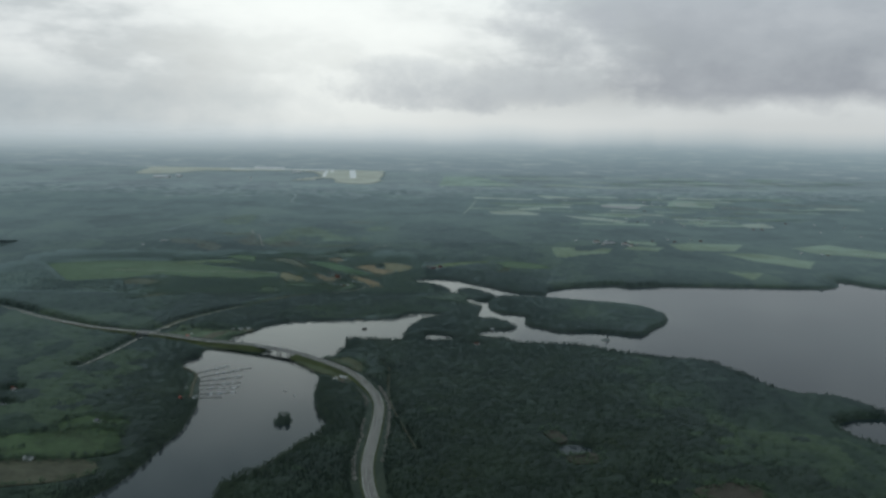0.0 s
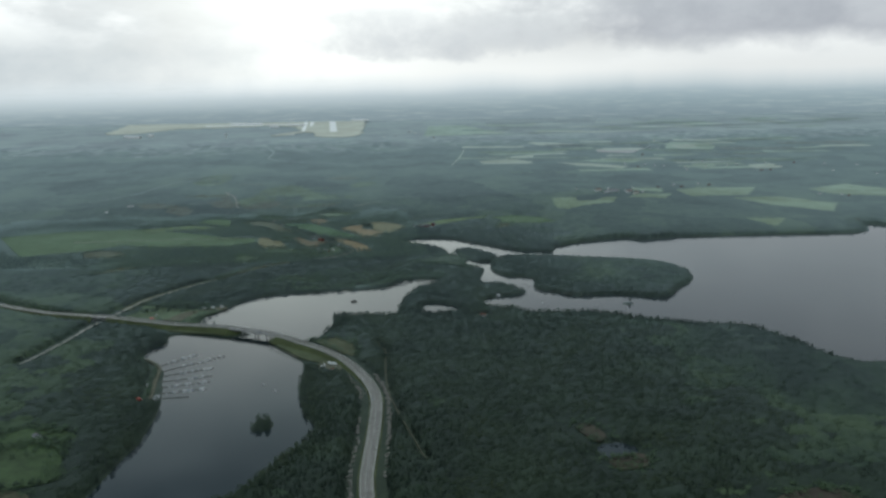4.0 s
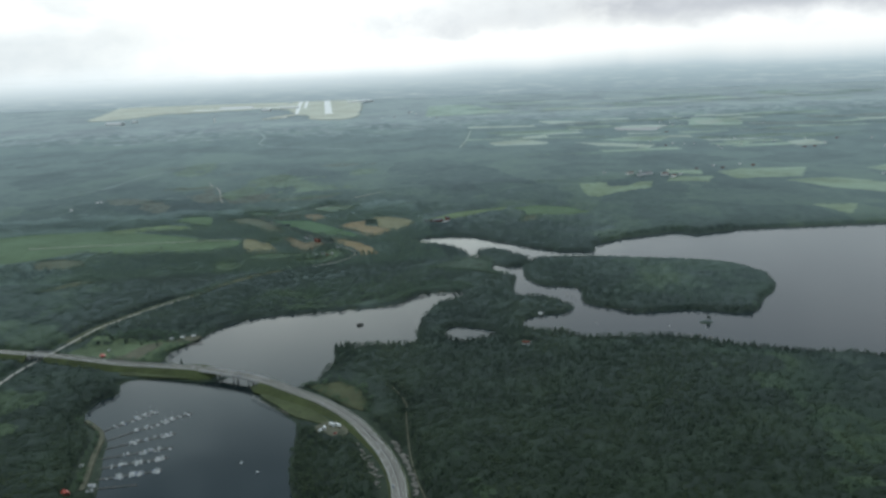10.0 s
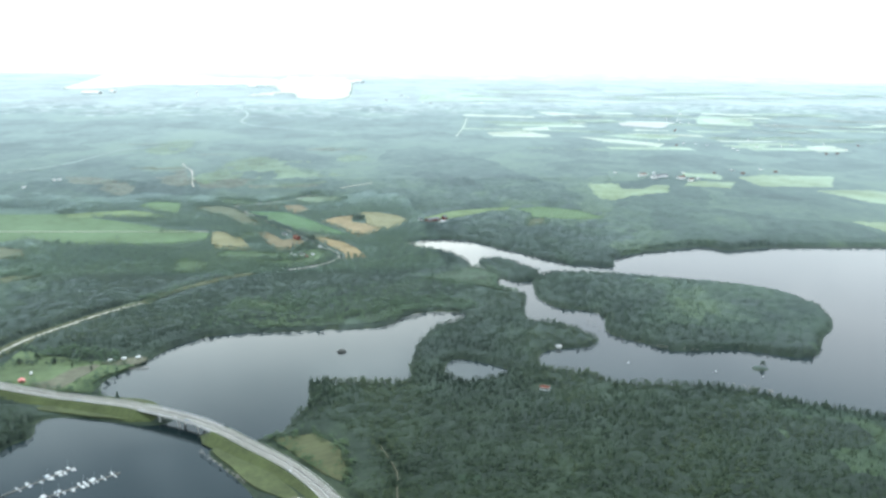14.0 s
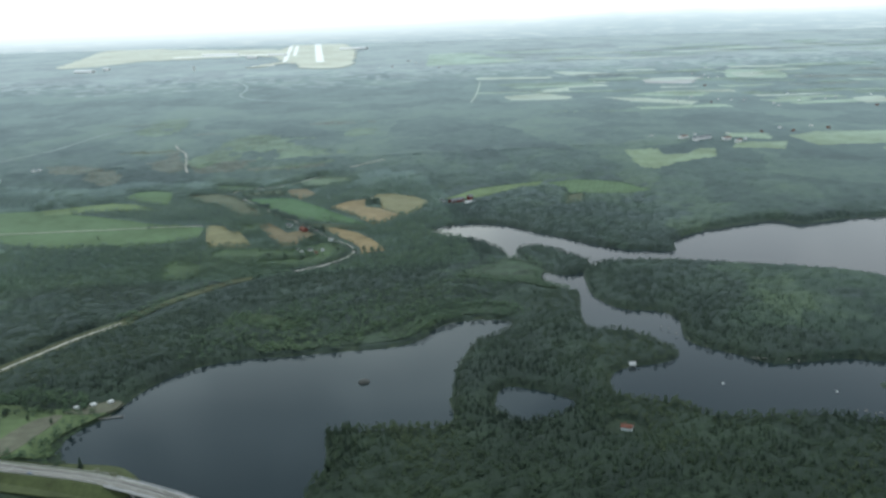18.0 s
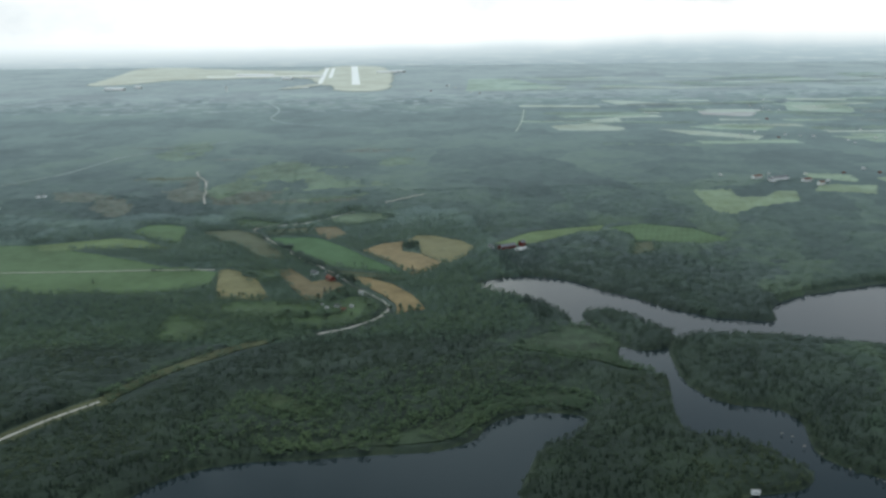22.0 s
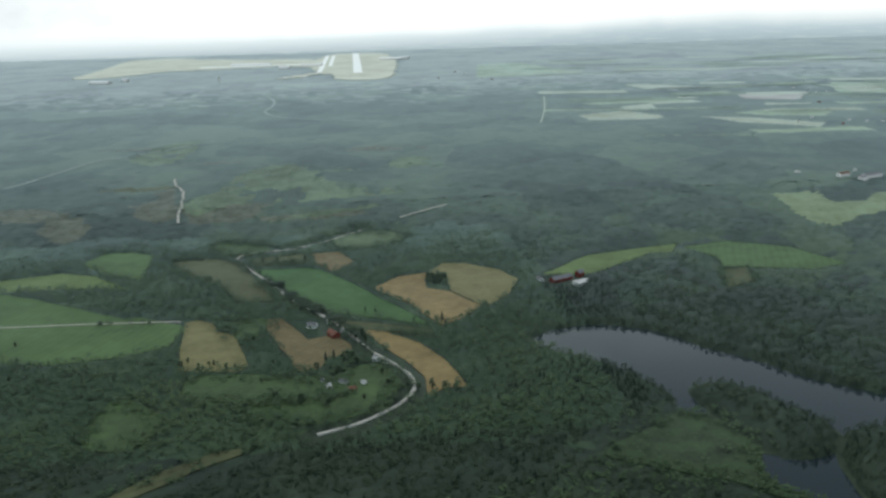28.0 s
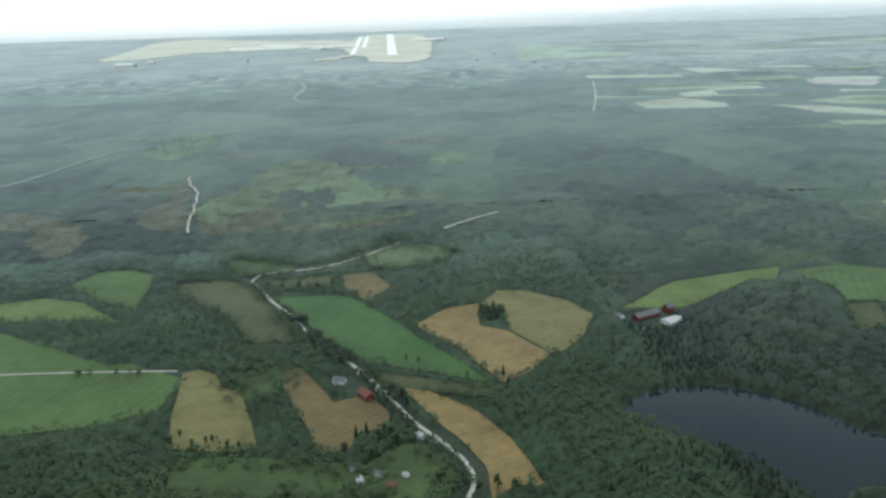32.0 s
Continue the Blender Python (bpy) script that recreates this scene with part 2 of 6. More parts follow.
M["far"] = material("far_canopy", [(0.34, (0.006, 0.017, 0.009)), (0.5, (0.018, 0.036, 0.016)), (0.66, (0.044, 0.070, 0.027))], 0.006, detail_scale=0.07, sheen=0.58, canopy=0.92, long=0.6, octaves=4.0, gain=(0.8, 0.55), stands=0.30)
# the far canopy again, with stronger and paler sheen standing in for haze
M["hazed_far"] = material("hazed_far_canopy", [(0.34, (0.006, 0.017, 0.009)), (0.5, (0.018, 0.036, 0.016)), (0.66, (0.044, 0.070, 0.027))], 0.004, detail_scale=0.04, sheen=0.76, haze_tint=(0.70, 0.84, 0.90), long=0.6, octaves=4.0, gain=(0.8, 0.55), stands=0.3)
# darker crown layer: the shade between near crowns is put into its colour
M["gap"] = material("gap_shade_layer", [(0.36, (0.006, 0.014, 0.007)), (0.5, (0.011, 0.022, 0.010)), (0.64, (0.021, 0.037, 0.016))], 0.02, detail_scale=0.3, sheen=0.8, canopy=0.9, gain=(0.3, 0.7))
M["brush"] = material("leafy_brush", [(0.36, (0.013, 0.030, 0.013)), (0.5, (0.022, 0.045, 0.018)), (0.64, (0.042, 0.071, 0.026))], 0.015, detail_scale=0.2, sheen=HAZE_SHEEN, canopy=0.9, gain=(0.3, 0.75), stands=0.14)
M["bark"] = three((0.09, 0.07, 0.055), 0.35, 0.8, "bark")
M["green"] = three((0.056, 0.100, 0.026), 0.28, 0.012, "ley_grass", stripes=(0.05, 0.06, 20), sheen=0.34, canopy=0.85)
M["vivid"] = three((0.042, 0.094, 0.024), 0.25, 0.015, "root_crop", stripes=(0.06, 0.05, 40), sheen=0.34, canopy=0.85)
M["light"] = three((0.084, 0.122, 0.029), 0.32, 0.02, "mown_grass", stripes=(0.06, 0.08, 75), sheen=0.42, canopy=0.85)
M["olive"] = three((0.064, 0.070, 0.028), 0.3, 0.02, "stubble_regrowth", stripes=(0.06, 0.06, 60), sheen=0.38, canopy=0.85)
M["wheat"] = three((0.186, 0.132, 0.050), 0.34, 0.03, "ripe_grain", stripes=(0.07, 0.05, 62), sheen=0.45, canopy=0.85)
M["wheat_b"] = three((0.136, 0.122, 0.044), 0.32, 0.03, "turning_grain", stripes=(0.07, 0.05, 62), sheen=0.45, canopy=0.85)
M["brown"] = three((0.118, 0.090, 0.037), 0.35, 0.03, "straw_stubble", stripes=(0.07, 0.05, 35), sheen=0.4, canopy=0.85)
M["cut"] = three((0.066, 0.064, 0.032), 0.45, 0.03, "felled_ground", sheen=0.6, canopy=0.85)
M["clear"] = three((0.070, 0.100, 0.034), 0.45, 0.015, "young_regrowth", sheen=0.6, canopy=0.9)
M["marsh"] = three((0.025, 0.044, 0.015), 0.6, 0.06, "sedge_marsh", sheen=0.5)
M["glade"] = three((0.034, 0.054, 0.017), 0.5, 0.04, "shaded_glade_grass", sheen=0.6, canopy=0.9)
M["reed"] = three((0.022, 0.037, 0.013), 0.5, 0.05, "reedy_shore_grass", sheen=0.9, canopy=0.9)
M["corridor"] = three((0.135, 0.145, 0.115), 0.3, 0.02, "bleached_corridor_grass", sheen=HAZE_SHEEN, canopy=0.85)
# copy of the grass crops for far fields: haze in paler tone and sheen
M["hazed_grass"] = three((0.140, 0.178, 0.070), 0.3, 0.006, "hazed_far_grass", sheen=0.75, canopy=0.85)
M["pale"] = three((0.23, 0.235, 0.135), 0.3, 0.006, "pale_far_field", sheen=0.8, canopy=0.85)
M["airgrass"] = three((0.46, 0.435, 0.31), 0.22, 0.006, "dry_airfield_grass", sheen=0.5)
M["runway"] = three((0.86, 0.85, 0.80), 0.06, 0.02, "pale_concrete", sheen=0.3)
M["meadow"] = three((0.042, 0.072, 0.021), 0.5, 0.03, "rough_meadow", sheen=0.4, canopy=0.85)
M["heath"] = three((0.048, 0.038, 0.022), 0.5, 0.06, "heather_bog", sheen=0.7)
M["asphalt"] = three((0.185, 0.178, 0.155), 0.2, 0.08, "weathered_asphalt", sheen=0.1)
M["gravel"] = three((0.42, 0.40, 0.355), 0.22, 0.15, "gravel", bump=0.3)
M["verge"] = three((0.058, 0.072, 0.026), 0.5, 0.05, "grass_verge", sheen=0.2)
M["white"] = three((0.78, 0.78, 0.76), 0.06, 0.4, "white_paint", rough=0.5)
M["concrete"] = three((0.36, 0.36, 0.34), 0.2, 0.3, "bridge_concrete")
M["steel"] = material("galvanised_steel", [(0.3, (0.36, 0.37, 0.38)), (0.7, (0.52, 0.53, 0.54))], 0.5, rough=0.45, metal=0.9)
M["red"] = three((0.16, 0.038, 0.027), 0.2, 0.3, "falu_red_boards")
M["tile"] = three((0.15, 0.065, 0.045), 0.25, 0.5, "clay_roof_tiles")
M["slate"] = three((0.13, 0.13, 0.14), 0.25, 0.5, "dark_roof_sheet", rough=0.6)
M["tin"] = three((0.40, 0.40, 0.39), 0.15, 0.3, "pale_roof_sheet", rough=0.5)
M["rock"] = three((0.25, 0.235, 0.205), 0.35, 0.3, "granite", bump=0.3)
M["wet_rock"] = three((0.07, 0.07, 0.062), 0.35, 0.3, "wet_granite", bump=0.3)
M["paving"] = three((0.105, 0.106, 0.072), 0.35, 0.12, "car_park_gravel")
M["pink"] = three((0.26, 0.20, 0.16), 0.2, 0.02, "bare_quarry_earth", sheen=HAZE_SHEEN)
M["wood"] = three((0.20, 0.19, 0.17), 0.25, 0.7, "grey_jetty_planks")
M["redpaint"] = three((0.42, 0.07, 0.05), 0.1, 0.5, "red_vehicle_paint", rough=0.35)
M["rubber"] = three((0.03, 0.03, 0.03), 0.2, 2.0, "tyre_rubber")
M["bluepaint"] = three((0.10, 0.16, 0.26), 0.1, 0.5, "blue_paint", rough=0.35)
M["glass"] = three((0.05, 0.06, 0.07), 0.1, 1.0, "window_glass", rough=0.08, spec=0.6)


def water_material():
    m = bpy.data.materials.new("lake_water")
    m.use_nodes = True
    n = Nodes(m.node_tree)
    pos = n.add("NewGeometry").outputs["Position"]
    calm = n.ramp(n.noise(pos, 0.006, 3), [(0.4, (0.03, 0.03, 0.03)), (0.62, (0.11, 0.11, 0.11))])
    p = n.add("BsdfPrincipled", {"Base Color": (0.007, 0.014, 0.015, 1), "Roughness": calm, "IOR": 1.33, "Specular IOR Level": 0.38})
    bump = n.add("Bump", {"Strength": 0.10, "Distance": 0.2, "Height": n.noise(pos, 0.35, 3)})
    n.tree.links.new(bump.outputs[0], p.inputs["Normal"])
    n.tree.links.new(p.outputs[0], n.add("OutputMaterial").inputs[0])
    return m


M["water"] = water_material()


# ---- mesh helpers ----
def mesh_np(name, verts, tris, mat, smooth=False):
    me = bpy.data.meshes.new(name)
    verts, tris = np.asarray(verts, np.float32), np.asarray(tris, np.int32)
    me.vertices.add(len(verts))
    me.vertices.foreach_set("co", verts.ravel())
    me.loops.add(tris.size)
    me.loops.foreach_set("vertex_index", tris.ravel())
    me.polygons.add(len(tris))
    me.polygons.foreach_set("loop_start", np.arange(len(tris), dtype=np.int32) * tris.shape[1])
    me.update(calc_edges=True)
    if smooth:
        me.polygons.foreach_set("use_smooth", np.ones(len(tris), bool))
    me.materials.append(mat)
    return me


def part(name, bm, mat, parent=None, label=""):
    me = bpy.data.meshes.new(name)
    bmesh.ops.recalc_face_normals(bm, faces=bm.faces)
    bm.to_mesh(me)
    bm.free()
    me.materials.append(mat)
    ob = new(name, me)
    if parent is not None:
        ob.parent = parent
    return tagged(ob, label)


def thing(name, label, category, group="", kind="", m=None):
    ob = tagged(new(name), label, category, group, kind)
    if m is not None:
        ob.matrix_basis = m
    return ob


def add_box(bm, x0, x1, y0, y1, z0, z1, bevel=0.0):
    r = bmesh.ops.create_cube(bm, size=1)
    for v in r["verts"]:
        v.co = Vector(((x0 + x1) / 2 + v.co.x * (x1 - x0), (y0 + y1) / 2 + v.co.y * (y1 - y0), (z0 + z1) / 2 + v.co.z * (z1 - z0)))
    if bevel:
        edges = {e for v in r["verts"] for e in v.link_edges}
        bmesh.ops.bevel(bm, geom=list(edges), offset=bevel, segments=2, affect="EDGES")
    return bm


def box(x0, x1, y0, y1, z0, z1, bevel=0.0):
    return add_box(bmesh.new(), x0, x1, y0, y1, z0, z1, bevel)


def curve(pts, step=6.0, closed=False, wobble=0.0, seed=0):
    """Catmull-Rom line through the points, cut into even steps, with a little natural wobble across it."""
    P = np.array(pts, float)
    n = len(P)
    out = []
    for i in range(n if closed else n - 1):
        if closed:
            a, b, c, d = P[(i - 1) % n], P[i], P[(i + 1) % n], P[(i + 2) % n]
        else:
            a, b, c, d = P[max(i - 1, 0)], P[i], P[i + 1], P[min(i + 2, n - 1)]
        k = max(2, int(np.linalg.norm(c - b) / step))
        u = (np.arange(k) / k)[:, None]
        out.append(0.5 * (2 * b + (c - a) * u + (2 * a - 5 * b + 4 * c - d) * u**2 + (3 * b - a - 3 * c + d) * u**3))
    if not closed:
        out.append(P[-1:])
    line = np.concatenate(out)
    if wobble:
        for q in line:
            v = noise.noise_vector(Vector((q[0] / 17 + seed, q[1] / 17, seed * 3.1)))
            q += np.array(v[:2]) * wobble
    return line


def inside(poly, X, Y):
    """Whether the points lie in the polygon."""
    hit = np.zeros(X.shape, bool)
    box_ = (X >= poly[:, 0].min()) & (X <= poly[:, 0].max()) & (Y >= poly[:, 1].min()) & (Y <= poly[:, 1].max())
    x, y = X[box_], Y[box_]
    h = np.zeros(x.shape, bool)
    for (xa, ya), (xb, yb) in zip(poly, np.roll(poly, -1, 0)):
        if ya != yb:
            h ^= ((ya > y) != (yb > y)) & (x < (xb - xa) * (y - ya) / (yb - ya) + xa)
    hit[box_] = h
    return hit


def away(line, X, Y, closed=False, most=60.0):
    """Distance from the points to a line, up to most."""
    best = np.full(X.shape, most)
    A = line if closed else line[:-1]
    B = np.roll(line, -1, 0) if closed else line[1:]
    for (xa, ya), (xb, yb) in zip(A, B):
        near = (X > min(xa, xb) - most) & (X < max(xa, xb) + most) & (Y > min(ya, yb) - most) & (Y < max(ya, yb) + most)
        if not near.any():
            continue
        x, y = X[near], Y[near]
        dx, dy = xb - xa, yb - ya
        u = np.clip(((x - xa) * dx + (y - ya) * dy) / (dx * dx + dy * dy + 1e-9), 0, 1)
        best[near] = np.minimum(best[near], np.hypot(x - xa - u * dx, y - ya - u * dy))
    return best


def patchy(X, Y, size, seed):
    """Smooth random values between 0 and 1 over the plan."""
    rng = np.random.default_rng(seed)
    tab = rng.random((256, 256))
    out = np.zeros(X.shape)
    for k, amp in ((1.0, 0.6), (2.3, 0.28), (5.1, 0.12)):
        x, y = X / size * k + 1000, Y / size * k + 1000
        i, j = np.floor(x).astype(int), np.floor(y).astype(int)
        u, v = x - i, y - j
        u, v = u * u * (3 - 2 * u), v * v * (3 - 2 * v)
        i, j = i % 255, j % 255
        out += amp * ((tab[i, j] * (1 - u) + tab[i + 1, j] * u) * (1 - v) + (tab[i, j + 1] * (1 - u) + tab[i + 1, j + 1] * u) * v)
    return out


# ---- the plan ----
LAND = 1.2      # height of the land over the lakes
lake_south = curve([(-103, 1107), (-155, 1125), (-173, 1120), (-171, 1096), (-181, 1084), (-186, 1051), (-166, 1015), (-159, 1001), (-156, 974),
                    (-151, 944), (-147, 915), (-146, 887), (-148, 838), (-157, 790), (-164, 752), (-176, 705), (-190, 680), (-198, 643), (-215, 560),
                    (-120, 545), (-98, 616), (-98, 689), (-68, 733), (-46, 780), (-18, 834), (-28, 867), (-34, 932), (-32, 990), (-34, 1011),
                    (-53, 1045), (-62, 1066), (-48, 1082), (-82, 1112)], 5, True, 1.2, 1)
lake_north = curve([(-100, 1124), (-121, 1143), (-148, 1169), (-149, 1180), (-144, 1198), (-130, 1215), (-120, 1240), (-100, 1272), (-68, 1290),
                    (-34, 1291), (6, 1292), (42, 1293), (66, 1304), (82, 1328), (110, 1337), (136, 1327), (119, 1299), (102, 1289), (82, 1242),
                    (72, 1196), (66, 1165), (24, 1166), (-1, 1167), (-4, 1130), (-12, 1107), (-20, 1088), (-30, 1080), (-44, 1078), (-75, 1106)], 5, True, 1.2, 2)
pond = curve([(97, 1181), (107, 1211), (132, 1199), (144, 1182), (134, 1168), (110, 1162)], 4, True, 1.0, 3)
lake_east = curve([(111, 1612), (122, 1630), (131, 1636), (157, 1641), (179, 1633), (200, 1614), (216, 1586), (236, 1563), (253, 1533), (281, 1503),
                   (300, 1495), (325, 1486), (328, 1496), (340, 1524), (372, 1547), (412, 1560), (466, 1574), (483, 1552), (556, 1562), (732, 1546),
                   (850, 1540), (902, 1608), (949, 1545), (1150, 1530), (1500, 1480), (1550, 1150), (1200, 900), (800, 700), (620, 690), (545, 770),
                   (530, 850), (521, 880), (506, 901), (462, 920), (446, 993), (422, 1046), (383, 1065), (337, 1092)]
                  + [(282, 1132), (241, 1139), (214, 1147), (206, 1166), (181, 1177), (171, 1190), (184, 1223), (220, 1230), (234, 1245),
                     (228, 1265), (214, 1288), (197, 1297), (189, 1300), (191, 1332), (204, 1381), (198, 1394), (191, 1402), (185, 1411), (183, 1422), (186, 1434), (191.5, 1445), (188, 1460),
                     (184, 1474), (180, 1490), (175, 1493), (168, 1499), (171, 1517), (164, 1538), (154, 1562), (135, 1582)], 5, True, 1.2, 4)
bay = curve([(472, 822), (530, 830), (560, 760), (500, 735), (462, 773)], 5, True, 1.0, 5)
spit = curve([(182, 1525), (198, 1531), (216, 1518), (226, 1490), (236, 1472), (236, 1456), (229, 1441), (217, 1436), (205, 1434), (193, 1444),
              (185, 1475), (181, 1507)], 5, True, 1.0, 6)
island = curve([(248, 1329), (257, 1307), (247, 1263), (270, 1232), (287, 1212), (337, 1211), (377, 1190), (398, 1193), (422, 1229), (449, 1259),
                (466, 1300), (460, 1350), (430, 1390), (346, 1436), (294, 1456), (246, 1462), (226, 1440), (217, 1414), (213, 1380), (217, 1352), (230, 1335)], 5, True, 1.2, 7)
islet = curve([(-66, 841), (-55, 841), (-51, 853), (-57, 866), (-66, 860), (-69, 850)], 3, True, 0.6, 8)
skerry = curve([(330, 1163), (341, 1163), (343, 1172), (332, 1173)], 3, True, 0.6, 9)
bog_pool = curve([(185, 772), (200, 776), (212, 766), (208, 754), (192, 750), (183, 759)], 4, True, 1.0, 10)
WATERS, ISLES = [lake_south, lake_north, pond, lake_east, bay, bog_pool], [spit, island, islet, skerry]

highway = curve([(-640, 1490), (-478, 1363), (-417, 1306), (-326, 1230), (-253, 1194), (-203, 1167), (-159, 1147), (-117, 1127), (-77, 1101), (-55, 1080),
                 (-36, 1058), (-13, 1031), (7, 997), (19, 963), (27, 932), (31, 895), (28, 845), (21, 781), (16, 728), (18, 669), (30, 600)], 4)
side_road = curve([(-300, 1040), (-277, 1117), (-267, 1165), (-256, 1199), (-244, 1235), (-229, 1279), (-214, 1305), (-204, 1320), (-179, 1355), (-151, 1385),
                   (-117, 1423), (-84, 1478), (-60, 1492), (-25, 1495)], 4)
farm_road = curve([(-25, 1495), (-4, 1505), (10, 1517), (22, 1531), (29, 1549), (28, 1566), (20, 1586), (8, 1607), (3, 1618), (-11, 1654), (-26, 1687),
                   (-51, 1731), (-71, 1781), (-85, 1808), (-101, 1847), (-108, 1864), (-104, 1877), (-85, 1887), (-65, 1889), (-34, 1911), (3, 1954)], 4)
lane_end = curve([(44, 2012), (70, 2040), (99, 2066)], 6)
field_path = curve([(-420, 1715), (-256, 1704), (-197, 1701), (-128, 1695)], 6)
forest_track = curve([(40, 1060), (47, 1024), (45, 997), (43, 961), (42, 930), (43, 896), (45, 876), (52, 820), (60, 760)], 4)
west_track = curve([(-241, 2314), (-228, 2260), (-215, 2219), (-206, 2170), (-201, 2128), (-196, 2080), (-188, 2036)], 6, False, 4.0, 3)
far_road = curve([(-520, 2200), (-448, 2317), (-420, 2422), (-389, 2518), (-317, 2586), (-240, 2700)], 20)
far_bend = curve([(60, 2890), (-60, 2960), (-150, 3040), (-194, 3148), (-190, 3300), (-200, 3450), (-260, 3700)], 20)
ride = curve([(347, 2775), (400, 3000), (453, 3266)], 20)

# fields and clearings: outline, crop, what they are
FIELDS = []


def plot(crop, label, *outline):
    """A field or clearing: its crop, what it is, and its corners on the plan."""
    FIELDS.append((list(outline), crop, label))


plot("green", "wide green ley field beside the woods", (-560, 1790), (-446, 1827), (-332, 1821), (-247, 1768), (-153, 1694), (-152, 1654), (-189, 1627), (-269, 1631), (-332, 1668), (-385, 1628), (-470, 1600))
plot("green", "green ley running down towards the lower wood", (-258, 1710), (-209, 1705), (-159, 1711), (-122, 1682), (-127, 1644), (-159, 1626), (-196, 1622), (-231, 1633))
plot("light", "narrow light green hay strip", (-330, 1822), (-254, 1846), (-222, 1831), (-184, 1785), (-210, 1794), (-267, 1797), (-320, 1795))
plot("green", "rounded green pasture between hedges", (-245, 1874), (-232, 1908), (-210, 1909), (-188, 1896), (-182, 1864), (-182, 1813), (-209, 1829))
plot("olive", "olive brown stubble field along the lane", (-164, 1868), (-129, 1869), (-107, 1852), (-72, 1762), (-66, 1731), (-93, 1736), (-110, 1779), (-156, 1840))
plot("vivid", "deep green root crop field by the lane", (-90, 1823), (-42, 1822), (-33, 1815), (-10, 1775), (49, 1657), (28, 1667), (-19, 1694), (-44, 1729), (-68, 1784))
plot("brown", "small straw-coloured grain field", (-42, 1870), (-18, 1873), (-5, 1836), (-21, 1806), (-38, 1835))
plot("olive", "olive grass strip below the lane", (-96, 1862), (-48, 1871), (-44, 1840), (-90, 1838))
plot("wheat", "ripe golden grain field with tractor rows", (10, 1753), (32, 1781), (54, 1789), (51, 1745), (68, 1732), (87, 1692), (72, 1669), (55, 1654), (37, 1704))
plot("wheat_b", "yellow green grain field still ripening", (56, 1789), (70, 1815), (90, 1811), (113, 1786), (126, 1755), (111, 1716), (96, 1695), (88, 1693), (69, 1733), (71, 1769))
plot("wheat_b", "golden grain field walled in by trees", (-124, 1691), (-117, 1696), (-104, 1685), (-98, 1668), (-86, 1659), (-79, 1631), (-70, 1599), (-76, 1591), (-113, 1599), (-120, 1650))
plot("brown", "brown stubble field behind the barn", (-71, 1688), (-57, 1691), (-36, 1641), (-19, 1649), (-6, 1625), (-7, 1609), (-21, 1605), (-26, 1588), (-39, 1584), (-53, 1628))
plot("wheat", "golden grain field curving along the lane", (-3, 1661), (15, 1649), (36, 1623), (51, 1590), (60, 1544), (47, 1546), (36, 1536), (36, 1566), (26, 1595), (9, 1629))
plot("meadow", "green meadow round the farmstead", (-17, 1572), (-1, 1589), (14, 1586), (22, 1558), (10, 1524), (-26, 1508), (-60, 1523), (-62, 1546), (-17, 1540))
plot("light", "light green pasture behind the red barn", (148, 1765), (197, 1815), (258, 1832), (283, 1837), (271, 1809), (251, 1810), (200, 1769), (182, 1757))
plot("green", "green pasture at the wood's edge", (285, 1827), (332, 1837), (376, 1807), (396, 1747), (362, 1736), (305, 1756), (296, 1754), (301, 1784))
plot("olive", "rough brown pasture corner", (291, 1750), (313, 1752), (304, 1715), (278, 1702))
plot("light", "light green field below the school", (464, 2046), (514, 2044), (505, 1985), (540, 1985), (569, 2019), (600, 2021), (567, 1945), (494, 1918), (458, 1884), (440, 1910))
plot("light", "light green field beside the school", (674, 2165), (737, 2130), (716, 2070), (665, 2123))
plot("light", "light green sports field", (650, 2060), (729, 2045), (690, 1980), (624, 2015))
plot("light", "bright green field in the woods", (755, 2100), (821, 2125), (943, 2100), (871, 1982), (755, 1996))
plot("pale", "yellow green far field", (441, 2868), (541, 2915), (589, 2814), (570, 2752), (441, 2779))
plot("brown", "brown far field", (556, 2981), (640, 3035), (616, 2925), (543, 2920))
plot("pale", "pale far grain strip", (733, 3522), (815, 3460), (869, 3344), (745, 3366))
plot("pale", "pale far grain field", (651, 2771), (736, 2712), (819, 2610), (780, 2563), (690, 2656))
plot("light", "green far field", (734, 2811), (860, 2838), (910, 2766), (858, 2700), (755, 2750))
plot("light", "bright far field", (1225, 3360), (1282, 3313), (1296, 3162), (1221, 3038), (1117, 3114))
plot("light", "pale fields beside the airfield", (487, 4634), (643, 4653), (724, 3918), (469, 3875), (395, 3963))
plot("pale", "pale far strip of grain", (1015, 4037), (1369, 3980), (1151, 3815))
plot("pink", "bare reddish quarry ground", (903, 3179), (1040, 3149), (943, 3002), (867, 3061))
plot("light", "light green lakeside field", (823, 1949), (921, 1945), (984, 1829), (928, 1738), (858, 1830))
plot("light", "light green field near the lake", (1036, 2043), (1159, 2111), (1181, 2052), (1260, 1937), (1192, 1858), (1050, 1952))
plot("green", "green far field", (794, 2098), (867, 2082), (816, 1988), (752, 2021))
plot("green", "green lakeside pasture", (735, 1697), (805, 1683), (757, 1620))
plot("pale", "yellow far field by a hamlet", (1138, 2562), (1211, 2575), (1193, 2462), (1109, 2453))
plot("pale", "yellow green far field", (1176, 3290), (1270, 3315), (1235, 3148), (1140, 3082))
plot("clear", "wide green clearing with young regrowth", (-155, 2330), (-111, 2405), (-56, 2335), (-23, 2225), (54, 2168), (13, 2136), (-69, 2121), (-133, 2119), (-180, 2085), (-204, 2142), (-175, 2220))
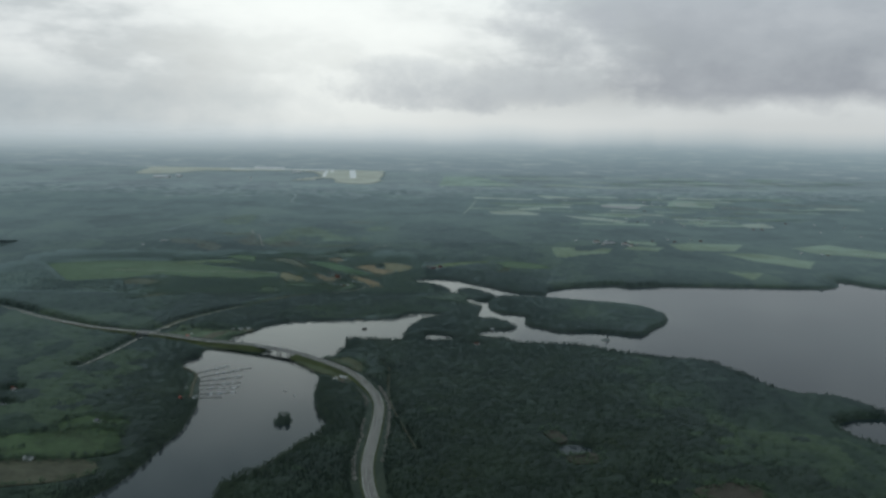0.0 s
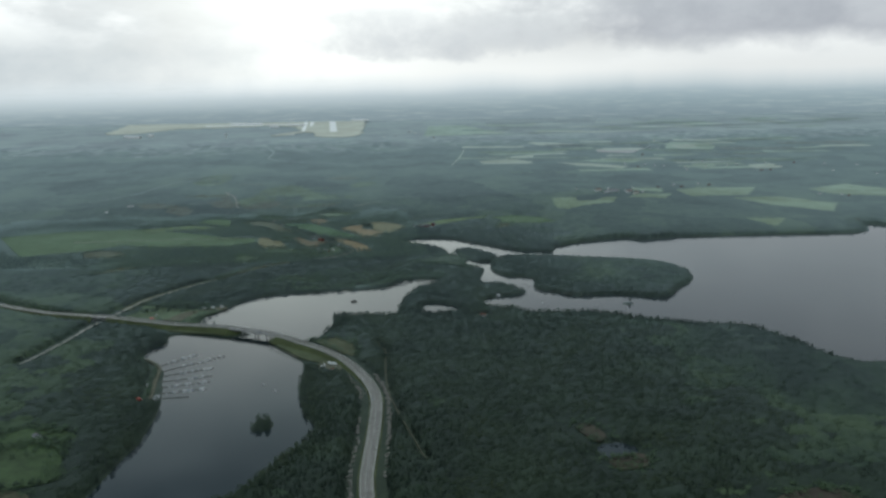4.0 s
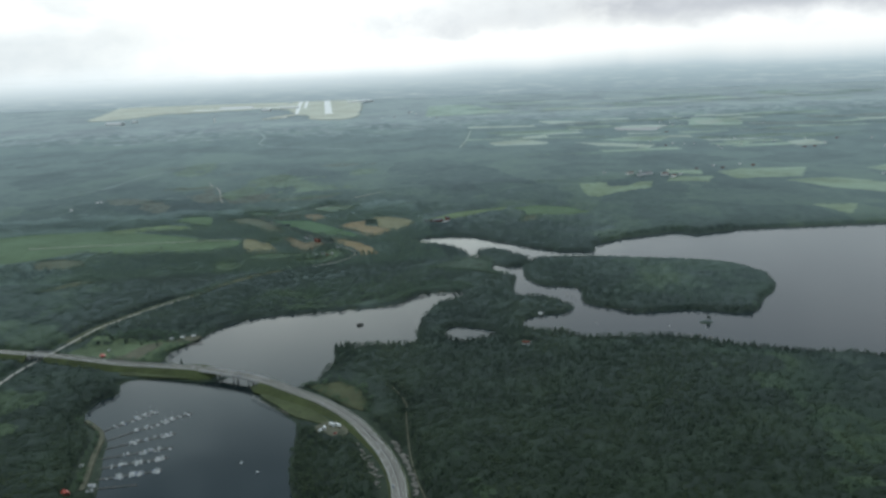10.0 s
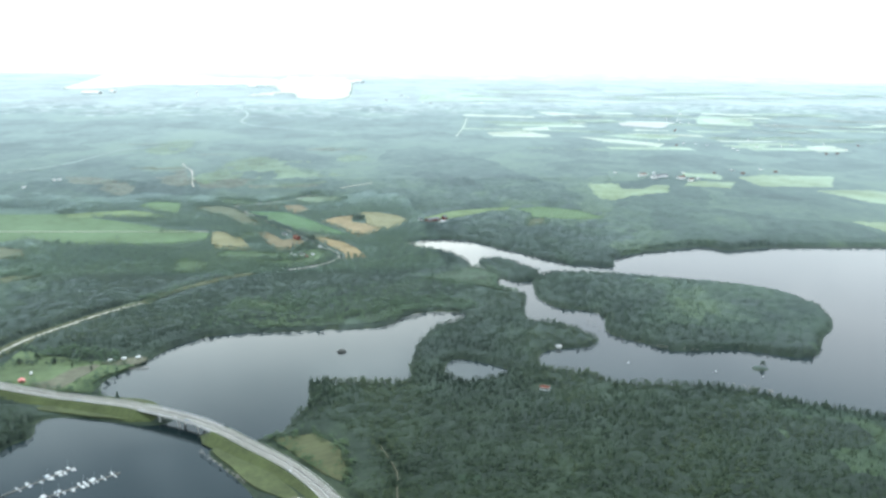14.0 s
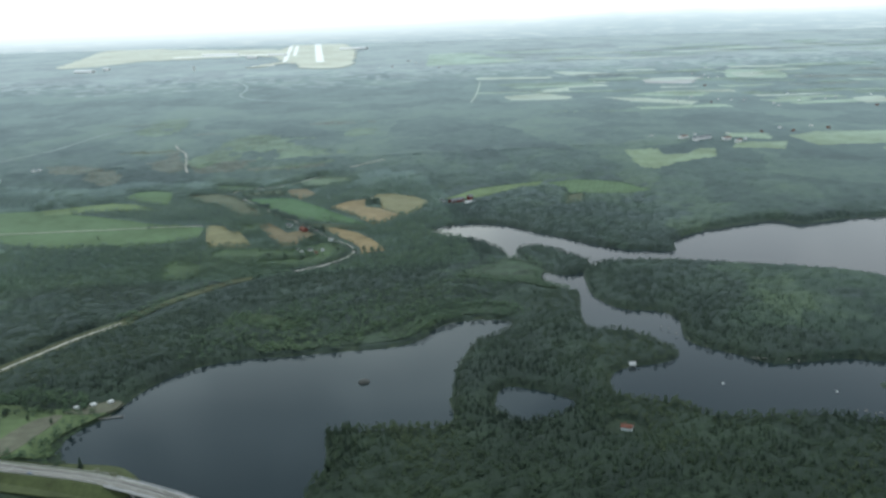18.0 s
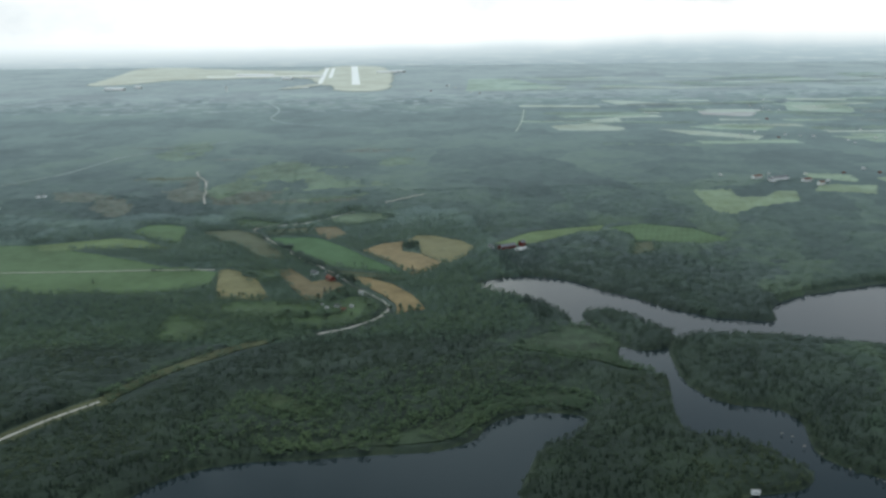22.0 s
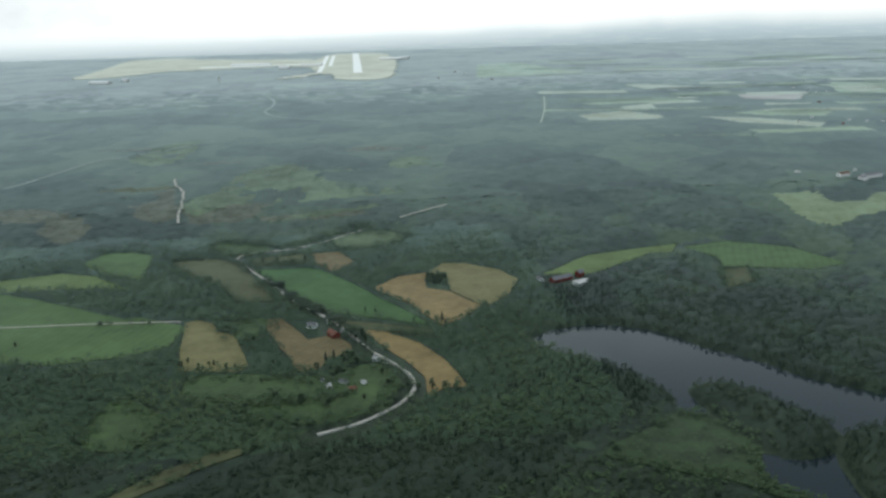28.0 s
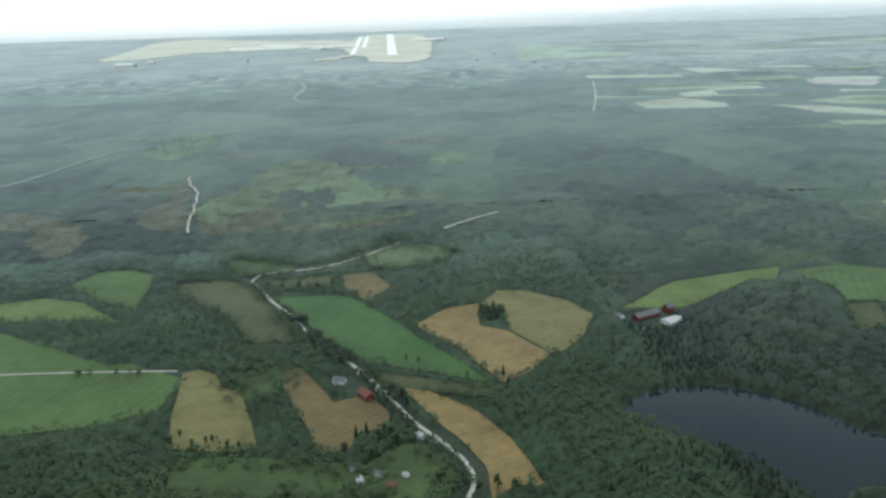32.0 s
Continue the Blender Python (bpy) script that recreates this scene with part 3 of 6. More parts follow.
plot("clear", "thin grassy clearing in the forest", (-92, 2022), (-40, 2042), (0, 2060), (30, 2088), (-10, 2078), (-60, 2056))
plot("cut", "brown felled area beside a track", (-266, 2170), (-244, 2218), (-225, 2225), (-199, 2075), (-229, 2065))
plot("cut", "brown felled area with young birches", (-187, 2122), (-116, 2153), (-102, 2097), (-122, 2045), (-167, 2039))
plot("cut", "brown felled patch in the forest", (-330, 2069), (-292, 2085), (-276, 1997), (-300, 1983))
plot("cut", "brown grass clearing in the forest", (-406, 2156), (-326, 2124), (-316, 2082), (-379, 2086))
plot("clear", "far green clearing beside a road", (-342, 2546), (-294, 2700), (-259, 2635), (-272, 2464), (-314, 2450))
plot("meadow", "dull green meadow below the grain fields", (-103, 1585), (-64, 1583), (-38, 1575), (-22, 1572), (-19, 1542), (-96, 1551))
plot("meadow", "small meadow by the bend of the lane", (-131, 1903), (-128, 1929), (-84, 1902), (-88, 1882), (-107, 1876), (-118, 1880))
plot("clear", "light grass meadow beside the lane", (-24, 1921), (11, 1947), (40, 1933), (38, 1903), (-8, 1877))
plot("olive", "olive grass strip between the fields", (-20, 1679), (9, 1668), (49, 1646), (41, 1637), (-14, 1661))
plot("meadow", "green meadow corner beside the trees", (-98, 1685), (-71, 1692), (-65, 1681), (-67, 1655), (-82, 1647), (-90, 1673))
plot("meadow", "small dark meadow inside the wood", (-142, 1558), (-124, 1550), (-109, 1526), (-116, 1494), (-134, 1492), (-148, 1512))
plot("clear", "far green clearing", (58, 2402), (97, 2429), (95, 2345), (48, 2334))
plot("olive", "dry grass bank beside the highway", (-24, 1076), (1, 1081), (15, 1061), (20, 1038), (18, 1012), (4, 1026))
plot("meadow", "garden meadow round a house", (-258, 859), (-230, 872), (-200, 852), (-205, 842), (-258, 833))
plot("meadow", "green field beside the lake wood", (-330, 803), (-258, 830), (-211, 839), (-195, 791), (-201, 764), (-314, 760))
plot("cut", "brown ploughed strip", (-312, 753), (-213, 756), (-207, 716), (-293, 702))
plot("heath", "reddish felled patch in the forest", (269, 668), (310, 680), (322, 654), (297, 622), (273, 630))
plot("heath", "boggy clearing round a pool", (178, 806), (190, 812), (196, 790), (193, 779), (184, 776))
plot("heath", "brown heather bog below a dark pool", (190, 747), (206, 752), (214, 744), (209, 728), (190, 727), (184, 738))
plot("reed", "light reedy grass along the north shore", (-40, 1303), (-10, 1300), (20, 1301), (48, 1304), (64, 1313), (76, 1334), (96, 1344), (118, 1345), (134, 1337), (146, 1352), (120, 1366), (90, 1360), (60, 1338), (30, 1318), (-10, 1312))
plot("glade", "small grassy opening in the marsh wood", (-62, 1376), (-50, 1383), (-30, 1367), (-22, 1350), (-39, 1353))
plot("marsh", "bright green sedge marsh by the channel", (114, 1452), (134, 1468), (152, 1482), (165, 1492), (178, 1488), (184, 1470), (189, 1448), (184, 1434), (181, 1422), (184, 1407), (192, 1396), (180, 1400), (166, 1416), (148, 1428), (130, 1440))
plot("verge", "yellow green grass bank below the bridge end", (-58, 1066), (-55, 1054), (-46, 1038), (-32, 1014), (-22, 1004), (-11, 996), (-8, 1003), (-25, 1035), (-43, 1060))
plot("verge", "grass bank beside the highway and the lake", (-108, 1112), (-131, 1119), (-159, 1130), (-178, 1136), (-174, 1143), (-137, 1133), (-108, 1118))
plot("clear", "grassy rest area beside the bridge", (-239, 1193), (-227, 1223), (-222, 1256), (-197, 1243), (-163, 1229), (-136, 1226), (-132, 1216), (-146, 1198), (-154, 1180), (-150, 1166), (-184, 1172))
plot("olive", "rough olive meadow at the forest edge", (-385, 1620), (-348, 1625), (-316, 1605), (-311, 1567), (-367, 1569))
plot("olive", "narrow felled strip in the forest", (-340, 1440), (-300, 1490), (-270, 1490), (-300, 1460))
plot("olive", "dim brushy strip cleared along the old road", (-156, 1393), (-128, 1432), (-98, 1466), (-73, 1482), (-56, 1484), (-62, 1476), (-82, 1464), (-110, 1438), (-130, 1412), (-148, 1384))
plot("airgrass", "dry pale grass at the western end of the airfield", (-994, 4560), (-1040, 5092), (-1094, 5880), (-951, 6040), (-739, 5790), (-605, 4906), (-700, 4880), (-786, 4760), (-840, 4620))
plot("airgrass", "thin pale strip between the halves of the airfield", (-741, 5760), (-459, 5600), (-183, 5430), (-140, 4830), (-230, 4900), (-300, 4992), (-370, 4900), (-457, 4928), (-600, 4890))
plot("airgrass", "dry pale grass round the runway", (-171, 5102), (-102, 5850), (40, 5940), (152, 5800), (190, 5290), (170, 4700), (129, 4139), (90, 4040), (43, 4014), (-51, 4085), (-73, 4360), (-118, 4410))
plot("airgrass", "tongue of dry grass beside the runway", (-246, 4170), (-190, 4230), (-120, 4360), (-110, 4460), (-160, 4400))
def crowns(y):
    """Height over the land at which far fields lie, level with the crowns round them."""
    return float(np.interp(y, [3500, 4000], [8.35, 1.9]))



def raised(line, z):
    """The outline of a patch that lies z over the ground, seen where the ground-level outline would be."""
    eye, h = np.array((3.0, 880.0)), 216.0
    return eye + (line - eye) * (h - z) / h


FAR = 1960.0     # beyond this the open patches lie on the closed crown layer


SCRUB = [curve(p, 12, True) for p in (
    [(-100, 1282), (-60, 1300), (20, 1300), (70, 1315), (110, 1350), (150, 1400), (170, 1430), (120, 1450), (60, 1420), (-20, 1400), (-80, 1360)],
    [(20, 1640), (60, 1600), (100, 1615), (110, 1640), (100, 1680), (60, 1660)],
    [(-200, 1200), (-150, 1180), (-140, 1230), (-180, 1260), (-215, 1240)])]
# small far fields strewn through the woods to the east, long and thin as farmland there is
strew = random.Random(21)
for _ in range(120):
    y = strew.uniform(2500, 4700)
    x = strew.uniform(0.16, 0.56) * y
    a, l, d, q = strew.uniform(-0.35, 0.1), strew.uniform(30, 125), strew.uniform(9, 30), strew.uniform(-15, 15)
    quad = [(x + u * math.cos(a) - v * math.sin(a), y + u * math.sin(a) + v * math.cos(a)) for u, v in ((-l, -d), (0, -d * 0.8), (l, -d * 0.6 + q), (l * 0.9, d), (-l * 0.2, d * 0.7), (-l * 1.1, d + q))]
    FIELDS.insert(-1, (quad, strew.choice(("pale", "light", "clear", "brown", "light", "clear", "olive")), "thin far field between woods"))


for _ in range(6):
    x, y = strew.uniform(-380, 260), strew.uniform(1990, 2650)
    l, d = strew.uniform(25, 85), strew.uniform(8, 22)
    FIELDS.insert(-1, ([(x + l * math.cos(k * 0.9) * strew.uniform(0.6, 1.2), y + d * math.sin(k * 0.9) * strew.uniform(0.6, 1.2)) for k in range(7)], strew.choice(("clear", "clear", "olive", "cut")), "irregular clearing with young trees in the forest"))


# far fields swap to paler crops with stronger sheen, haze put into the colour
HAZED_CROPS = {"light": "hazed_grass", "green": "hazed_grass", "brown": "pale", "olive": "cut"}
FIELDS = [(p, HAZED_CROPS.get(k, k) if np.mean(p, 0)[1] > 2400 or np.mean(p, 0)[0] > 420 else k, lab) for p, k, lab in FIELDS]


def straight(pts, step, wobble, seed):
    """A closed outline with its corners kept, slightly uneven."""
    P = np.array(pts, float)
    out = []
    for a, b in zip(P, np.roll(P, -1, 0)):
        k = max(1, int(np.linalg.norm(b - a) / step))
        out.append(a + (b - a) * (np.arange(k) / k)[:, None])
    line = np.concatenate(out)
    for q in line:
        v = noise.noise_vector(Vector((q[0] / 23 + seed, q[1] / 23, seed * 1.7)))
        q += np.array(v[:2]) * wobble
    return line


ROUND = ("reed", "glade", "airgrass", "heath", "meadow", "marsh", "verge", "clear", "cut")
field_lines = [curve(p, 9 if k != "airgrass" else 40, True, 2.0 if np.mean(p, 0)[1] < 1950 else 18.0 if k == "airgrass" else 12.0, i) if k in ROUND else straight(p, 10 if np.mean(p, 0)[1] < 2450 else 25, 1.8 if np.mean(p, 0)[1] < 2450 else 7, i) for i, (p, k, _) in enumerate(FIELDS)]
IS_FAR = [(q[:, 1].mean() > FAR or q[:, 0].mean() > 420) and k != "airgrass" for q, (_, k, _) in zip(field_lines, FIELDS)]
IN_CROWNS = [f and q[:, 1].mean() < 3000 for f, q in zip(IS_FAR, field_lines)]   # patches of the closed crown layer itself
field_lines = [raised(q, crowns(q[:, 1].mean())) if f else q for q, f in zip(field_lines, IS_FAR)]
PARKS = [curve(p, 5, True, 0.8, 3) for p in ([(-196, 1185), (-185, 1189), (-181, 1200), (-169, 1217), (-156, 1218), (-163, 1196), (-175, 1172), (-188, 1172)],
                                          [(-157, 1223), (-133, 1234), (-124, 1230), (-130, 1219), (-143, 1217)],
                                          [(-20, 990), (-10, 1000), (0, 992), (4, 978), (-4, 970), (-16, 980)])]
QUAY = curve([(-182, 1040), (-165, 1012), (-162, 975), (-159, 942), (-158, 925)], 5)


def to_water(X, Y, most=40.0):
    """Signed distance to the nearest shore: positive on land."""
    wet = np.zeros(X.shape, bool)
    d = np.full(X.shape, most)
    for q in WATERS:
        wet |= inside(q, X, Y)
    for q in ISLES:
        wet &= ~inside(q, X, Y)
    # shores that lie inside another lake's water do not count
    for q in WATERS + ISLES:
        mid = (q + np.roll(q, -1, 0)) / 2
        lone = np.ones(len(q), bool)
        if q is lake_south or q is lake_north:
            other = lake_north if q is lake_south else lake_south
            lone = ~inside(other, mid[:, 0], mid[:, 1])
        for (xa, ya), (xb, yb), ok in zip(q, np.roll(q, -1, 0), lone):
            if not ok:
                continue
            near = (X > min(xa, xb) - most) & (X < max(xa, xb) + most) & (Y > min(ya, yb) - most) & (Y < max(ya, yb) + most)
            if not near.any():
                continue
            x, y = X[near], Y[near]
            dx, dy = xb - xa, yb - ya
            u = np.clip(((x - xa) * dx + (y - ya) * dy) / (dx * dx + dy * dy + 1e-9), 0, 1)
            d[near] = np.minimum(d[near], np.hypot(x - xa - u * dx, y - ya - u * dy))
    return np.where(wet, -d, d)


# ---- the ground: one sheet, sunk under the lakes ----
def steps(*spans):
    out = []
    for a, b, s in spans:
        out.append(np.arange(a, b, s, dtype=float))
    return np.concatenate(out + [np.array([spans[-1][1]], float)])


xs = steps((-6000, -1200, 300), (-1200, -420, 40), (-420, 620, 5), (620, 1600, 14), (1600, 6000, 300))
ys = steps((-1500, 480, 120), (480, 1660, 5), (1660, 2700, 40), (2700, 9000, 300))
GX, GY = np.meshgrid(xs, ys)
SD = to_water(GX, GY)
GZ = np.clip(SD * 0.16, -3.0, LAND)
nx, ny = len(xs), len(ys)
idx = np.arange(nx * ny).reshape(ny, nx)
quads = np.stack([idx[:-1, :-1], idx[:-1, 1:], idx[1:, 1:], idx[1:, :-1]], -1).reshape(-1, 4)
tagged(new("ground", mesh_np("ground", np.stack([GX, GY, GZ], -1).reshape(-1, 3), quads, M["ground"], True)),
                "wooded lowland ground with grassy and mossy soil", "ground", kind="structure")

for name, label, (x0, x1, y0, y1) in (("water", "calm dark lake water with faint ripples", (-240, 190, 480, 1350)),
                                       ("water", "wide grey lake reflecting the cloudy sky", (90.5, 1600, 600, 1660))):
    bm = bmesh.new()
    z = 0.0 if x0 < 0 else 0.004
    bm.faces.new([bm.verts.new(p) for p in ((x0, y0, z), (x1, y0, z), (x1, y1, z), (x0, y1, z))])
    tagged(part(name, bm, M["water"]), label, "lake", kind="structure")


def slab(name, line, z0, z1, mat, label, category, hem=0.0):
    """A patch of ground cover with its own low edge, or, with a hem, sloping gently away all round."""
    t = np.roll(line, -1, 0) - np.roll(line, 1, 0)
    t /= np.linalg.norm(t, axis=1)[:, None] + 1e-9
    turn = np.sign(np.sum(line[:, 0] * np.roll(line[:, 1], -1) - np.roll(line[:, 0], -1) * line[:, 1]))
    rim = line + np.stack([t[:, 1], -t[:, 0]], 1) * hem * turn
    bm = bmesh.new()
    top = [bm.verts.new((x, y, z1)) for x, y in line]
    low = [bm.verts.new((x, y, z0)) for x, y in rim]
    f = bm.faces.new(top)
    for i in range(len(top)):
        j = (i + 1) % len(top)
        bm.faces.new((top[i], low[i], low[j], top[j]))
    bmesh.ops.triangulate(bm, faces=[f])
    return tagged(part(name, bm, mat), label, category, kind="structure")


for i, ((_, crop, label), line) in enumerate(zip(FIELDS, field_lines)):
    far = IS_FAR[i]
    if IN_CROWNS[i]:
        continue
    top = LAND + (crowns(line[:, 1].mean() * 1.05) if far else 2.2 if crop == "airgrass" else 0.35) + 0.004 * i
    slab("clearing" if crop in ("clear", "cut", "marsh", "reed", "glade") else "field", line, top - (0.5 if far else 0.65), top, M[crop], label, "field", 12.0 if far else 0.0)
slab("road_bank", curve([(-177, 1168), (-152, 1160), (-116, 1150), (-104, 1141), (-97, 1128), (-108, 1124), (-148, 1142), (-172, 1156)], 4, True, 0.8, 5), -1.0, LAND + 0.1, M["verge"], "low grassy bank running out beside the bridge end", "embankment", -0.0)
for line, label in zip(PARKS, ("gravel car park and turning area by the bridge", "gravel strip where caravans are parked", "gravel lay-by beside the highway")):
    slab("car_park", line, LAND - 0.3, LAND + 0.75, M["paving"], label, "car park")


def ribbon(bm, line, half, z, skirt=0.0, off=0.0, heights=None):
    """A strip along a line; with a skirt, its sides slope down."""
    t = np.gradient(line, axis=0)
    t /= np.linalg.norm(t, axis=1)[:, None] + 1e-9
    n = np.stack([t[:, 1], -t[:, 0]], 1)
    rows = []
    for i, (p, v) in enumerate(zip(line, n)):
        h = z if heights is None else heights[i]
        c = p + v * off
        spots = [(c - v * half, h), (c + v * half, h)]
        if skirt:
            drop = max(0.2, h - LAND + 0.5)
            spots = [(c - v * (half + skirt * drop), h - drop)] + spots + [(c + v * (half + skirt * drop), h - drop)]
        rows.append([bm.verts.new((q[0], q[1], hh)) for q, hh in spots])
    for a, b in zip(rows, rows[1:]):
        for k in range(len(a) - 1):
            bm.faces.new((a[k], a[k + 1], b[k + 1], b[k]))
    return bm


# the highway climbs on a bank to cross the side road and the strait
BRIDGE_A, BRIDGE_B = np.array((-112.0, 1124.0)), np.array((-57.0, 1082.0))
OVER = np.array((-258.0, 1196.0))
dist_bridge = np.minimum(np.linalg.norm(highway - (BRIDGE_A + BRIDGE_B) / 2, axis=1), np.linalg.norm(highway - OVER, axis=1))
HZ = LAND + 0.8 + 4.2 * np.clip(1.25 - dist_bridge / 170, 0, 1)
on_bridge = np.linalg.norm(highway - (BRIDGE_A + BRIDGE_B) / 2, axis=1) < np.linalg.norm(BRIDGE_A - BRIDGE_B) / 2
over_road = np.linalg.norm(highway - OVER, axis=1) < 11
span = np.where(on_bridge)[0]
cut = np.where(over_road)[0]
pieces = [(0, cut[0]), (cut[-1], span[0]), (span[-1], len(highway) - 1)]
for a, b in pieces:
    bm = bmesh.new()
    line, tops = highway[a:b + 1], HZ[a:b + 1] - 0.12
    if b == span[0]:
        line, tops = highway[a:b + 4], np.concatenate([tops, [HZ[b] - 2.2, HZ[b] - 4.0, LAND - 1.5]])
    if a == span[-1]:
        line, tops = highway[a - 3:b + 1], np.concatenate([[LAND - 1.5, HZ[a] - 4.0, HZ[a] - 2.2], tops])
    ribbon(bm, line, 5.4, 0, 1.25, 0, tops)
    tagged(part("road_bank", bm, M["verge"]), "grassy road embankment with sloping sides", "embankment", kind="structure")
bm = bmesh.new()
ribbon(bm, highway, 4.3, 0, 0, 0, HZ)
road = tagged(part("road", bm, M["asphalt"]), "grey dual carriageway of weathered asphalt", "road", kind="structure")
for off, wid in ((-3.95, 0.08), (-0.5, 0.06), (0.5, 0.06), (3.95, 0.08)):
    bm = bmesh.new()
    ribbon(bm, highway, wid, 0, 0, off, HZ + 0.03)
    part("edge_line", bm, M["white"], road)
bm = bmesh.new()
for i in range(0, len(highway) - 2, 3):
    for off in (-2.2, 2.2):
        ribbon(bm, highway[i:i + 2], 0.06, 0, 0, off, HZ[i:i + 2] + 0.03)
part("lane_line", bm, M["white"], road)

bm = bmesh.new()
ribbon(bm, side_road[(side_road[:, 1] > 1238) & (side_road[:, 1] < 1388)], 6.5, LAND + 0.5, 0.5)
tagged(part("road_verge", bm, M["olive"]), "olive grass strip cleared along the forest road", "verge", kind="structure")
for line, half, mat, name, label in ((side_road[side_road[:, 1] < 1382], 1.0, "gravel", "side_road", "pale gravel road running into the forest"),
                                     (farm_road, 0.98, "gravel", "farm_lane", "pale gravel farm lane winding between fields"),
                                     (field_path, 0.6, "gravel", "field_path", "narrow worn path across the ley field"),
                                     (forest_track, 0.3, "paving", "forest_track", "narrow gravel track in the forest"),
                                     (lane_end, 1.2, "gravel", "farm_lane", "pale stretch of farm lane between trees"),
                                     (west_track, 1.1, "gravel", "forest_track", "pale zigzag forest track"),
                                     (far_road, 2.6, "corridor", "far_road", "far road cutting through the forest"),
                                     (far_bend, 3.0, "corridor", "far_road", "far winding road in the forest"),
                                     (ride, 1.6, "pale", "far_road", "straight pale forest ride"),
                                     (QUAY, 1.5, "paving", "quay", "gravel quay along the marina shore")):
    bm = bmesh.new()
    far = name == "far_road" or line is west_track or line is lane_end
    ribbon(bm, raised(line, 8.5) if far else line, half, LAND + (8.6 if far else 0.62), 0.0 if far else 0.3)
    tagged(part(name, bm, M[mat]), label, "road", kind="structure")


# ---- the forest ----
def ring(n, r, z, turn=0.0, rag=0.0, rng=None):
    a = np.arange(n) / n * 2 * np.pi + turn
    rr = r * (1 + (rng.uniform(-rag, rag, n) if rng is not None else 0))
    return np.stack([np.cos(a) * rr, np.sin(a) * rr, np.full(n, z)], 1)


def conifer(seed, tiers=5, sides=7):
    """A unit spruce: ragged skirts of branches, one over the other, on a thin trunk."""
    rng = np.random.default_rng(seed)
    V, F = [], []
    for k in range(tiers):
        z0, z1 = 0.12 + 0.80 * k / tiers, min(1.0, 0.12 + 0.80 * (k + 1.9) / tiers)
        r = 0.20 * (1 - k / tiers) ** 0.85 + 0.025
        base = sum(map(len, V))
        skirt = ring(sides * 2, r, z0, rng.uniform(0, 6), 0.15, rng)
        skirt[1::2, :2] *= 0.55
        skirt[:, 2] += rng.uniform(-0.02, 0.02, sides * 2)
        V += [skirt, np.array([[rng.uniform(-0.01, 0.01), rng.uniform(-0.01, 0.01), z1]])]
        F += [[base + i, base + (i + 1) % (sides * 2), base + sides * 2] for i in range(sides * 2)]
    base = sum(map(len, V))
    V += [ring(3, 0.018, -0.02), ring(3, 0.012, 0.3)]
    F += [[base + i, base + (i + 1) % 3, base + 3 + i] for i in range(3)]
    return np.concatenate(V), np.array(F)


def ball(seed, sub, rag):
    bm = bmesh.new()
    bmesh.ops.create_icosphere(bm, subdivisions=sub, radius=1)
    V = np.array([v.co[:] for v in bm.verts])
    F = np.array([[v.index for v in f.verts] for f in bm.faces])
    bm.free()
    rng = np.random.default_rng(seed)
    return V * (1 + rng.uniform(-rag, rag, (len(V), 1))), F


OCTA = (np.array([(1, 0, 0), (-1, 0, 0), (0, 1, 0), (0, -1, 0), (0, 0, 1), (0, 0, -1)], float),
        np.array([(0, 2, 4), (2, 1, 4), (1, 3, 4), (3, 0, 4), (2, 0, 5), (1, 2, 5), (3, 1, 5), (0, 3, 5)]))


def broadleaf(seed, clumps=8, core=True, top=False):
    """A unit birch or aspen: an uneven core of leaves with many small ragged clumps about it."""
    rng = np.random.default_rng(seed)
    V, F, n = [], [], 0
    if core:
        v, f = ball(seed * 31, 1, 0.25)
        V.append(v * (0.20, 0.20, 0.27) + (0, 0, 0.60))
        F.append(f)
        n = len(v)
    for k in range(clumps):
        a, z = k * 2.4 + rng.uniform(-0.5, 0.5), 0.34 + 0.58 * ((k + 0.5) / clumps) + rng.uniform(-0.05, 0.05)
        far = 0.22 * math.sqrt(max(0.05, 1 - ((z - 0.55) / 0.42) ** 2))
        turn = Euler(rng.uniform(-0.5, 0.5, 3) if top else rng.uniform(0, 3, 3)).to_matrix()
        v = OCTA[0] * rng.uniform(0.7, 1.3, (6, 1)) @ np.array(turn) * (rng.uniform(0.12, 0.18) if top else rng.uniform(0.08, 0.14))
        V.append(v + (math.cos(a) * far, math.sin(a) * far, z))
        F.append((OCTA[1][:4] if top else OCTA[1]) + n)
        n += 6
    if core or not top:
        V += [ring(3, 0.022, -0.02), ring(3, 0.014, 0.5)]
        F.append(np.array([[n + i, n + (i + 1) % 3, n + 3 + i] for i in range(3)]))
    return np.concatenate(V), np.concatenate(F)


def spread(templates, P, height, width, rng):
    """Many trees from unit shapes, as one heap of triangles."""
    V, F, n = [], [], 0
    pick = rng.integers(0, len(templates), len(P))
    for k, (v, f) in enumerate(templates):
        own = pick == k
        m = int(own.sum())
        if not m:
            continue
        a = rng.uniform(0, 6.283, m)
        c, s = np.cos(a)[:, None], np.sin(a)[:, None]
        h, wd = height[own][:, None], (height * width)[own][:, None]
        x = (v[None, :, 0] * c - v[None, :, 1] * s) * wd + P[own, 0:1]
        y = (v[None, :, 0] * s + v[None, :, 1] * c) * wd + P[own, 1:2]
        z = v[None, :, 2] * h + P[own, 2:3]
        V.append(np.stack([x, y, z], -1).reshape(-1, 3))
        F.append((f[None] + (np.arange(m) * len(v))[:, None, None] + n).reshape(-1, 3))
        n += m * len(v)
    return np.concatenate(V), np.concatenate(F)


